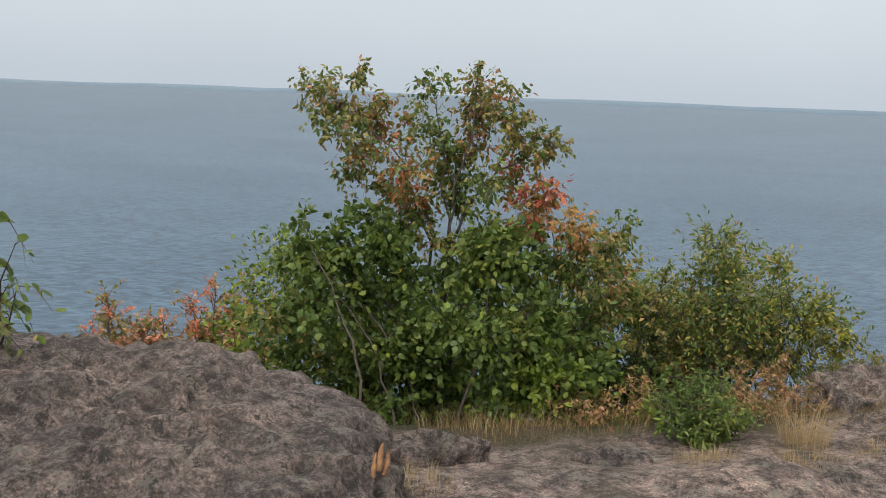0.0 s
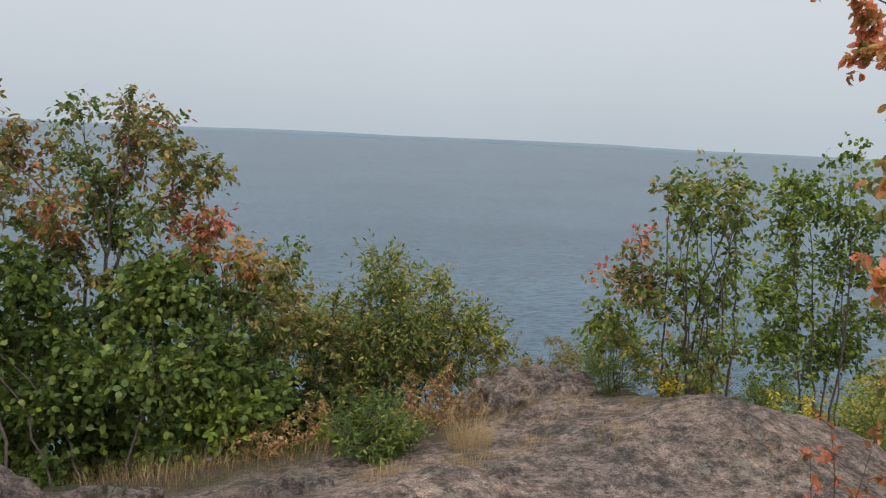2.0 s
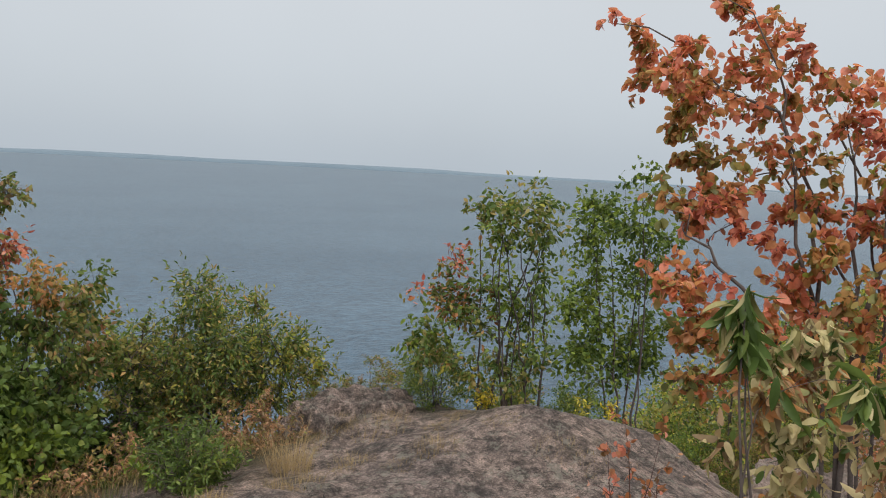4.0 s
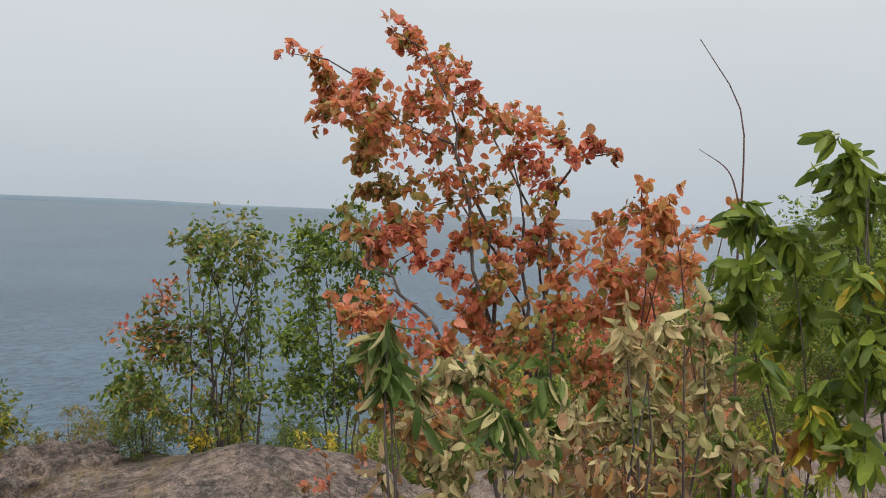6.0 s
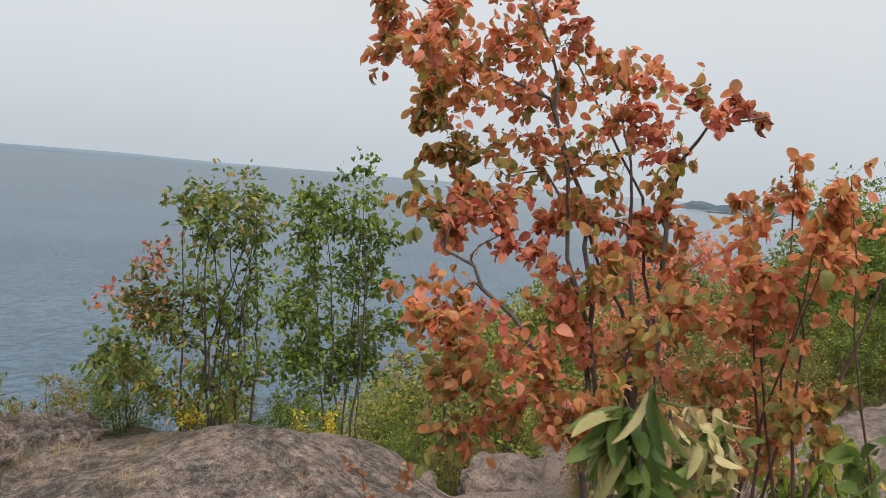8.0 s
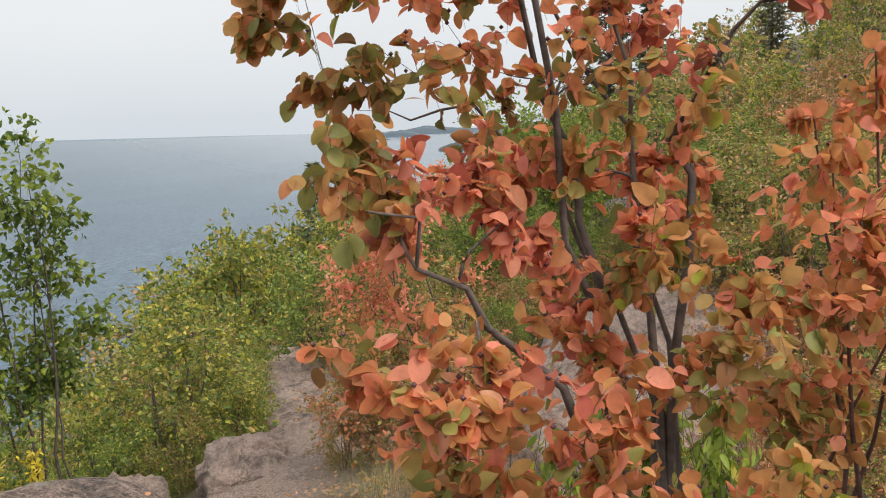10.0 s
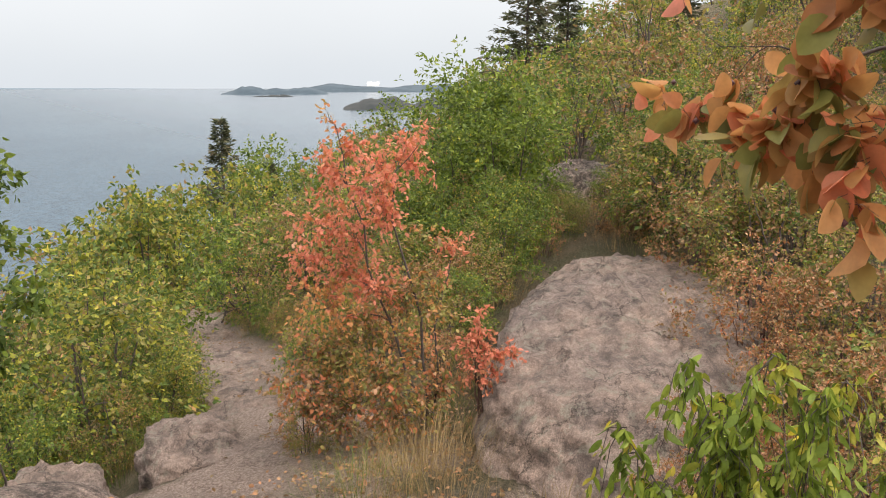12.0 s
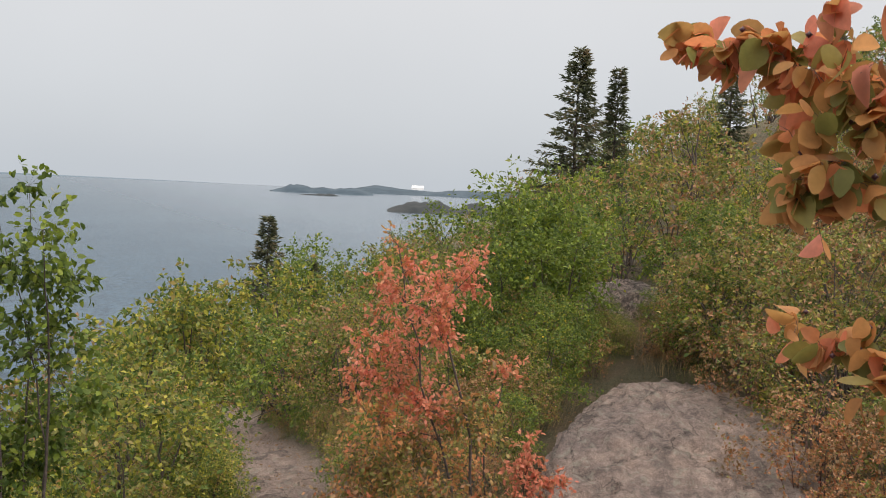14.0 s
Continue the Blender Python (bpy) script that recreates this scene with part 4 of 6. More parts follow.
bush("shrub", "many-stemmed green shrub with a few red and yellow leaves", "shrub", BD, None,
      [(3.12, 3.67, 1.36, 0.135, 'o'), (3.09, 3.93, 1.31, 0.121, 'o'), (3.01, 4.06, 1.34, 0.067, 'o'), (3.05, 3.76, 1.17, 0.155, 'g'), (3.41, 3.89, 1.42, 0.081, 'o'), (3.39, 3.77, 1.22, 0.135, 'g'),
      (2.95, 4.12, 1.04, 0.088, 'c'), (2.94, 4.19, 0.79, 0.108, 'r'), (2.91, 4.45, 0.79, 0.061, 'c'), (3.02, 4.13, 0.73, 0.141, 'r'), (2.70, 3.99, 0.65, 0.128, 'g'), (2.64, 4.06, 0.55, 0.074, 'g'),
      (3.22, 4.07, 0.86, 0.155, 'f'), (3.04, 3.92, 0.63, 0.141, 'g'), (3.41, 3.97, 0.67, 0.155, 'g'), (3.37, 3.81, 0.95, 0.128, 'g'), (2.88, 4.08, 0.45, 0.094, 'o'), (3.28, 4.06, 0.37, 0.114, 'o'),
      (3.27, 3.63, 0.52, 0.108, 'g'), (2.98, 3.94, 0.35, 0.101, 'o'), (3.19, 3.78, 0.33, 0.094, 'o'), (2.79, 4.16, 0.41, 0.088, 'o')],
     {"g": [(M_GREEN, 0.7), (M_FRESH, 0.2), (M_OLIVE, 0.1)], "o": [(M_OLIVE, 0.45), (M_GREEN, 0.45), (M_YELLOWGREEN, 0.1)], "f": [(M_FRESH, 0.6), (M_GREEN, 0.4)], "c": [(M_CRIMSON, 0.45), (M_RED, 0.25), (M_OLIVE, 0.3)],
      "r": [(M_RUST, 0.3), (M_GREEN, 0.4), (M_OLIVE, 0.3)]}, 151, 0.039, 0.55, "mid", 1.7, 6, 0.5, 0.008, stem_count=10, spread=0.13)
BE = (4.35, 3.98, ground_at(4.35, 3.98))
bush("tree", "slim green sapling beside the many-stemmed shrub", "tree", BE, None,
      [(4.24, 4.35, 1.29, 0.131, 'g'), (4.24, 4.27, 1.09, 0.162, 'f'), (4.29, 4.23, 1.38, 0.101, 'g'), (4.38, 3.98, 1.59, 0.085, 'g'), (4.11, 3.72, 1.42, 0.116, 'f'), (4.14, 3.93, 1.22, 0.139, 'g'),
      (4.37, 3.88, 1.14, 0.139, 'g'), (4.26, 4.33, 0.80, 0.162, 'f'), (4.24, 3.89, 0.88, 0.162, 'g'), (4.19, 4.11, 0.56, 0.162, 'f'), (4.50, 4.04, 0.54, 0.147, 'g'), (3.95, 4.16, 0.65, 0.124, 'g'),
      (4.34, 4.12, 0.26, 0.147, 'g'), (4.47, 3.84, 0.85, 0.124, 'g'), (4.47, 3.79, 1.17, 0.097, 'g'), (4.56, 3.77, 0.58, 0.116, 'g'), (4.07, 4.16, 0.38, 0.139, 'g'), (3.98, 3.94, 0.19, 0.116, 'g'),
      (4.51, 4.08, 0.25, 0.139, 'g'), (4.19, 4.45, 0.22, 0.116, 'g'), (4.58, 3.93, 0.30, 0.116, 'g')],
     {"g": [(M_GREEN, 0.6), (M_FRESH, 0.4)], "f": [(M_FRESH, 0.7), (M_GREEN, 0.3)]}, 157, 0.040, 0.62, "mid", 1.9, 6, 0.4, 0.008, stem_count=5, spread=0.08)
for yx, yy, seed in ((3.35, 3.85, 1), (3.1, 3.95, 2), (3.6, 3.62, 3), (3.78, 3.55, 4)):
    by_ = (yx, yy, ground_at(yx, yy))
    shrub("wildflower", "small yellow-leaved herb at the rock edge", "plant", by_, dome(160 + seed, 5, 0.05, 0.22, 0.3), [(M_YELLOW, 0.6), (M_YELLOWGREEN, 0.4)], 163 + seed, 0.03, 0.4, False,
          group="yellow herbs", subs=5, sub_len=0.07, per_twig=6, stem_r=0.003, spread=0.02)

# the orange serviceberry beside the path
O = (1.67, 0.90, ground_at(1.67, 0.90))
AUTUMN = {"o": [(M_ORANGE, 0.45), (M_RED, 0.22), (M_AMBER, 0.2), (M_OLIVE, 0.13)], "r": [(M_ORANGE, 0.4), (M_RED, 0.15), (M_RUST, 0.12), (M_AMBER, 0.2), (M_OLIVE, 0.13)], "c": [(M_CRIMSON, 0.3), (M_RED, 0.4), (M_ORANGE, 0.3)],
          "a": [(M_AMBER, 0.6), (M_OLIVE, 0.3), (M_YELLOWGREEN, 0.1)], "n": [(M_OLIVE, 0.4), (M_RUST, 0.3), (M_AMBER, 0.3)], "p": [(M_AMBER, 0.55), (M_ORANGE, 0.45)], "h": [(M_AMBER, 0.55), (M_ORANGE, 0.2), (M_OLIVE, 0.25)]}
bush("serviceberry_bush", "tall serviceberry bush in orange autumn leaf with berries", "bush", O,
     [[(1.66, 0.922, 1.015), (1.654, 0.972, 1.253), (1.664, 0.994, 1.435), (1.644, 1.025, 1.568), (1.576, 1.089, 1.722), (1.438, 1.228, 1.854), (1.347, 1.322, 1.898)], [(1.669, 0.906, 1.017), (1.7, 0.934, 1.352), (1.71, 0.956, 1.547), (1.697, 0.979, 1.73)],
      [(1.654, 0.933, 1.014), (1.622, 0.986, 1.353), (1.589, 1.036, 1.663), (1.558, 1.081, 1.839), (1.493, 1.164, 1.958)], [(1.678, 0.891, 1.018), (1.721, 0.895, 1.452), (1.724, 0.889, 1.574), (1.69, 0.824, 1.692), (1.701, 0.731, 1.713)],
      [(1.599, 0.927, 1.029), (1.488, 1.006, 1.315), (1.431, 1.082, 1.427), (1.37, 1.154, 1.514)]],
      [(1.325, 1.307, 1.899, 0.024, 'c'), (1.414, 1.318, 1.898, 0.017, 'r'), (1.464, 1.302, 1.874, 0.029, 'o'), (1.402, 1.180, 1.823, 0.036, 'o'), (1.457, 1.313, 1.819, 0.032, 'r'), (1.399, 1.190, 1.771, 0.041, 'o'),
      (1.470, 1.340, 1.760, 0.024, 'r'), (1.456, 1.167, 1.853, 0.029, 'o'), (1.565, 1.239, 1.798, 0.041, 'o'), (1.480, 1.135, 1.726, 0.046, 'r'), (1.476, 1.225, 1.733, 0.032, 'a'), (1.551, 1.219, 1.980, 0.029, 'c'),
      (1.615, 1.184, 1.925, 0.032, 'r'), (1.558, 1.174, 1.951, 0.019, 'o'), (1.630, 1.117, 1.897, 0.036, 'r'), (1.592, 1.032, 1.890, 0.022, 'c'), (1.596, 1.138, 1.835, 0.036, 'o'), (1.578, 1.050, 1.804, 0.041, 'o'),
      (1.624, 1.155, 1.752, 0.046, 'o'), (1.651, 1.067, 1.740, 0.051, 'o')] +
      [(1.630, 0.969, 1.772, 0.041, 'r'), (1.724, 0.954, 1.779, 0.034, 'o'), (1.636, 0.846, 1.734, 0.034, 'o'), (1.729, 0.996, 1.702, 0.046, 'o'), (1.729, 0.911, 1.683, 0.041, 'c'), (1.685, 0.855, 1.628, 0.029, 'a'),
      (1.525, 1.198, 1.622, 0.029, 'n'), (1.508, 1.256, 1.622, 0.012, 'n'), (1.555, 1.156, 1.630, 0.034, 'n'), (1.635, 1.127, 1.652, 0.044, 'o'), (1.607, 1.018, 1.628, 0.044, 'o'), (1.634, 0.942, 1.606, 0.036, 'a'),
      (1.550, 1.085, 1.565, 0.029, 'n'), (1.633, 0.784, 1.700, 0.015, 'c'), (1.684, 0.760, 1.717, 0.014, 'c'), (1.744, 0.750, 1.717, 0.014, 'c'), (1.420, 1.199, 1.535, 0.036, 'n'), (1.426, 1.126, 1.515, 0.034, 'c'),
      (1.483, 1.099, 1.534, 0.032, 'c'), (1.481, 1.154, 1.454, 0.032, 'r')] +
      [(1.373, 1.194, 1.397, 0.023, 'r'), (1.320, 1.098, 1.422, 0.023, 'r'), (1.421, 1.130, 1.354, 0.036, 'c'), (1.368, 1.023, 1.386, 0.032, 'c'), (1.500, 1.044, 1.484, 0.027, 'c'), (1.572, 1.043, 1.447, 0.036, 'c'),
      (1.537, 0.929, 1.457, 0.036, 'a'), (1.584, 1.004, 1.354, 0.043, 'r'), (1.405, 0.973, 1.306, 0.045, 'r'), (1.622, 0.955, 1.296, 0.045, 'r'), (1.531, 0.826, 1.399, 0.039, 'a'), (1.660, 0.841, 1.306, 0.043, 'r'),
      (1.392, 1.072, 1.250, 0.039, 'n'), (1.400, 1.089, 1.155, 0.039, 'n'), (1.473, 0.910, 1.218, 0.045, 'r'), (1.515, 0.807, 1.206, 0.045, 'a'), (1.670, 1.069, 1.529, 0.032, 'o'), (1.703, 1.015, 1.519, 0.032, 'r'),
      (1.626, 0.925, 1.489, 0.029, 'c'), (1.722, 0.939, 1.498, 0.025, 'o')] +
      [(1.608, 1.000, 1.545, 0.029, 'a'), (1.678, 1.104, 1.502, 0.027, 'c'), (1.618, 0.943, 1.405, 0.032, 'r'), (1.662, 1.027, 1.370, 0.032, 'c'), (1.756, 0.977, 1.291, 0.034, 'o'), (1.731, 0.891, 1.550, 0.027, 'r'),
      (1.775, 0.858, 1.514, 0.025, 'r'), (1.764, 0.934, 1.498, 0.025, 'o'), (1.768, 0.886, 1.457, 0.027, 'r'), (1.753, 0.959, 1.541, 0.022, 'c'), (1.315, 1.084, 1.354, 0.033, 'r'), (1.452, 1.096, 1.278, 0.037, 'r'),
      (1.370, 1.091, 1.243, 0.029, 'n'), (1.491, 1.024, 1.223, 0.037, 'r'), (1.473, 0.967, 1.308, 0.037, 'r'), (1.495, 0.932, 1.222, 0.037, 'o'), (1.556, 0.877, 1.320, 0.033, 'n'), (1.416, 0.815, 1.272, 0.033, 'a'),
      (1.462, 1.062, 1.167, 0.033, 'r')],
     AUTUMN, 167, 0.0205, 0.8, "round", 1.5, 5, 0.5, 0.0065, berries=420, curl=0.5, fold=0.7)
bush("serviceberry_bush", "overhanging serviceberry branches with large amber leaves", "bush", (1.75, 0.88, ground_at(1.75, 0.88)),
     [[(1.76, 0.90, 1.0), (1.78, 0.95, 1.5), (1.74, 1.08, 1.78), (1.72, 1.22, 1.86)], [(1.74, 0.9, 1.0), (1.74, 0.98, 1.4), (1.70, 1.12, 1.58), (1.72, 1.24, 1.6)]],
      [(1.794, 1.318, 1.558, 0.012, 'h'), (1.744, 1.300, 1.540, 0.016, 'h'), (1.730, 1.276, 1.552, 0.017, 'h'), (1.685, 1.271, 1.532, 0.015, 'h'), (1.643, 1.260, 1.525, 0.019, 'h'), (1.630, 1.246, 1.552, 0.019, 'h'),
      (1.609, 1.236, 1.582, 0.018, 'h'), (1.597, 1.231, 1.526, 0.020, 'h'), (1.556, 1.228, 1.499, 0.018, 'h'), (1.589, 1.215, 1.547, 0.018, 'h'), (1.752, 1.440, 1.814, 0.008, 'h'), (1.723, 1.424, 1.802, 0.013, 'o')] +
      [(1.695, 1.402, 1.786, 0.017, 'o'), (1.674, 1.376, 1.805, 0.016, 'o'), (1.659, 1.365, 1.775, 0.019, 'o'), (1.601, 1.353, 1.753, 0.020, 'h'), (1.634, 1.328, 1.795, 0.020, 'o'), (1.590, 1.323, 1.760, 0.019, 'o'),
      (1.659, 1.361, 1.725, 0.015, 'h'), (1.603, 1.356, 1.697, 0.018, 'h'), (1.612, 1.356, 1.677, 0.012, 'h'), (1.596, 1.331, 1.694, 0.019, 'h'), (1.592, 1.316, 1.718, 0.019, 'h')],
     AUTUMN, 169, 0.0235, 0.82, "round", 0.55, 3, 0.9, 0.005, berries=50, curl=0.5, fold=0.6)
O2 = (1.80, 0.66, ground_at(1.80, 0.66))
bush("serviceberry_bush", "low serviceberry bush with peach and rust leaves", "bush", O2, None,
      [(1.640, 0.618, 1.577, 0.036, 'p'), (1.746, 0.696, 1.648, 0.016, 'p'), (1.633, 0.590, 1.623, 0.020, 'p'), (1.698, 0.582, 1.536, 0.036, 'p'), (1.604, 0.611, 1.509, 0.039, 'o'), (1.717, 0.753, 1.521, 0.043, 'o'),
      (1.588, 0.739, 1.480, 0.039, 'r'), (1.659, 0.687, 1.442, 0.050, 'r'), (1.772, 0.610, 1.460, 0.045, 'p'), (1.702, 0.493, 1.596, 0.018, 'p'), (1.816, 0.545, 1.565, 0.014, 'p'), (1.637, 0.757, 1.376, 0.045, 'r'),
      (1.773, 0.706, 1.346, 0.052, 'r'), (1.705, 0.759, 1.265, 0.045, 'r'), (1.708, 0.875, 1.466, 0.029, 'r'), (1.655, 0.830, 1.390, 0.034, 'r'), (1.714, 0.752, 1.555, 0.025, 'p')] +
      [(1.778, 0.678, 1.576, 0.027, 'p'), (1.879, 0.657, 1.501, 0.031, 'o'), (1.856, 0.792, 1.468, 0.034, 'o'), (1.708, 0.693, 1.453, 0.036, 'o'), (1.702, 0.742, 1.384, 0.040, 'r'), (1.712, 0.667, 1.366, 0.036, 'o'),
      (1.786, 0.777, 1.252, 0.041, 'r'), (1.668, 0.830, 1.355, 0.032, 'r'), (1.817, 0.705, 1.211, 0.036, 'a'), (1.714, 0.759, 1.185, 0.038, 'n'), (1.849, 0.704, 1.111, 0.038, 'n'), (1.714, 0.631, 1.233, 0.038, 'a'),
      (1.875, 0.665, 1.258, 0.036, 'r'), (1.737, 0.593, 1.290, 0.036, 'n'), (1.667, 0.577, 1.208, 0.038, 'n'), (1.665, 0.808, 1.257, 0.032, 'n')],
     AUTUMN, 173, 0.0205, 0.8, "round", 1.15, 5, 0.5, 0.006, M_BARK_RED, 90, 0.5, 0.6, stem_count=7, spread=0.07)
O3 = (1.62, 1.38, ground_at(1.62, 1.38))
shrub("serviceberry_bush", "short twigs of red leaves at the foot of the bush", "bush", O3, local(O3, [(1.58, 1.42, 1.0), (1.55, 1.44, 0.92), (1.65, 1.36, 0.88), (1.66, 1.36, 0.96)]),
      [(M_RUST, 0.75), (M_RED, 0.25)], 179, 0.02, 0.7, True, M_BARK_RED, subs=8, sub_len=0.08, per_twig=6, start=0.5, stem_r=0.005)

# withering pale shrub and fresh green sapling close to the walker
N = (0.98, 0.42, ground_at(0.98, 0.42))
bush("withering_shrub", "wilting shrub with pale drooping leaves", "shrub", N, None,
      [(0.923, 0.542, 1.413, 0.017, 'p'), (0.829, 0.516, 1.426, 0.014, 'p'), (0.834, 0.528, 1.379, 0.023, 'm'), (0.941, 0.560, 1.359, 0.023, 'p'), (0.852, 0.543, 1.325, 0.026, 'n'), (0.850, 0.595, 1.290, 0.023, 'm'),
      (0.896, 0.515, 1.314, 0.030, 'p'), (0.877, 0.522, 1.269, 0.032, 'p'), (0.954, 0.518, 1.400, 0.016, 'm'), (0.877, 0.414, 1.347, 0.027, 'p'), (0.931, 0.417, 1.419, 0.013, 'g'), (0.922, 0.453, 1.285, 0.030, 'p'),
      (0.982, 0.413, 1.349, 0.026, 'p'), (0.983, 0.424, 1.294, 0.030, 'n'), (0.917, 0.330, 1.481, 0.010, 't'), (0.928, 0.337, 1.453, 0.011, 't'), (0.949, 0.339, 1.424, 0.010, 't')] +
      [(0.978, 0.307, 1.469, 0.022, 'm'), (1.026, 0.348, 1.389, 0.026, 'p'), (1.040, 0.305, 1.471, 0.018, 'm'), (1.070, 0.301, 1.424, 0.026, 'p'), (0.969, 0.351, 1.352, 0.028, 'p'), (0.990, 0.310, 1.352, 0.030, 'p'),
      (0.932, 0.343, 1.311, 0.030, 'n'), (1.052, 0.332, 1.284, 0.030, 'n'), (1.072, 0.283, 1.383, 0.026, 'm'), (1.079, 0.287, 1.323, 0.030, 'p'), (1.063, 0.233, 1.320, 0.026, 'n'), (0.913, 0.571, 1.193, 0.032, 'n'),
      (0.917, 0.490, 1.210, 0.032, 'p'), (0.983, 0.456, 1.210, 0.032, 'n'), (0.950, 0.366, 1.239, 0.032, 'p'), (1.032, 0.332, 1.229, 0.032, 'n'), (1.054, 0.273, 1.248, 0.032, 'p')],
     {"p": [(M_PALE, 0.72), (M_BROWN, 0.12), (M_GREEN, 0.16)], "m": [(M_PALE, 0.5), (M_GREEN, 0.3), (M_BROWN, 0.2)], "n": [(M_BROWN, 0.4), (M_AMBER, 0.2), (M_PALE, 0.4)], "g": [(M_GREEN, 1.0)], "t": [(M_PALE, 1.0)]},
     181, 0.0175, 0.55, "round", 1.35, 5, 1.3, 0.005, curl=0.9, fold=0.9, stem_count=9, spread=0.06)
WS = (0.80, 0.46, ground_at(0.80, 0.46))
bush("wilted_sprig", "wilted sprig of long grey-green folded leaves", "plant", WS, None,
      [(0.759, 0.512, 1.468, 0.008, 'g'), (0.768, 0.522, 1.442, 0.009, 'g'), (0.764, 0.511, 1.417, 0.008, 'g'), (0.804, 0.417, 1.395, 0.013, 'g'), (0.805, 0.394, 1.380, 0.011, 'g'), (0.841, 0.365, 1.426, 0.007, 'g')],
     {"g": [(M_GREEN, 0.75), (M_PALE, 0.25)]}, 183, 0.036, 0.3, "round", 1.3, 4, 2.2, 0.005, curl=0.4, fold=0.9, stem_count=3, spread=0.02)
NG = (1.16, 0.16, ground_at(1.16, 0.16))
bush("sapling", "fresh green cherry sapling with a few yellow leaves", "sapling", NG, None,
      [(1.165, 0.196, 1.684, 0.016, 'g'), (1.272, 0.236, 1.655, 0.012, 'g'), (1.224, 0.177, 1.649, 0.025, 'g'), (1.251, 0.199, 1.605, 0.028, 'g'), (1.247, 0.334, 1.602, 0.013, 'g'), (1.235, 0.301, 1.573, 0.016, 'g'),
      (1.232, 0.347, 1.515, 0.016, 'g'), (1.199, 0.294, 1.520, 0.024, 'g'), (1.241, 0.260, 1.560, 0.019, 'g'), (1.276, 0.252, 1.502, 0.033, 'g'), (1.207, 0.183, 1.538, 0.033, 'g'), (1.221, 0.298, 1.454, 0.025, 'g'),
      (1.277, 0.245, 1.433, 0.033, 'f'), (1.178, 0.169, 1.465, 0.033, 'g'), (1.129, 0.253, 1.410, 0.021, 'g'), (1.208, 0.208, 1.375, 0.033, 'f'), (1.283, 0.172, 1.366, 0.030, 'g'), (1.205, 0.251, 1.323, 0.016, 'y'),
      (1.171, 0.172, 1.321, 0.034, 'g'), (1.303, 0.146, 1.619, 0.034, 'g'), (1.224, 0.116, 1.519, 0.042, 'g'), (1.218, 0.121, 1.421, 0.042, 'g')],
     {"g": [(M_FRESH, 0.78), (M_GREEN, 0.22)], "f": [(M_FRESH, 0.85), (M_YELLOW, 0.15)], "y": [(M_AMBER, 0.6), (M_YELLOW, 0.4)]}, 191, 0.035, 0.4, "round", 1.15, 5, 1.2, 0.005, curl=0.6, fold=0.5, stem_count=6, spread=0.04)


def bare_shoot(base, way, side):
    """One long leafless shoot with a short side twig."""
    ob = root("bare_shoot", Matrix.Translation(base), "thin bare shoot standing above the shrubs", "twig")
    for p, r in ((way, 0.0026), (side, 0.0012)):
        c = smooth_way(np.array(p) - np.array(base), 16)
        v, t = tube(c, r * (1.1 - np.linspace(0, 1, 16)) + 0.0004, 5)
        part("stem", tri_mesh("stem", v, t, True), M_BARK_RED, ob)


TW = (1.46, 0.38, ground_at(1.46, 0.38))
bare_shoot(TW, [(1.46, 0.38, TW[2] - 0.05), (1.47, 0.385, 1.0), (1.48, 0.405, 1.50), (1.485, 0.405, 1.63), (1.485, 0.415, 1.76), (1.463, 0.478, 1.872)],
           [(1.48, 0.405, 1.60), (1.475, 0.425, 1.66), (1.455, 0.468, 1.695)])

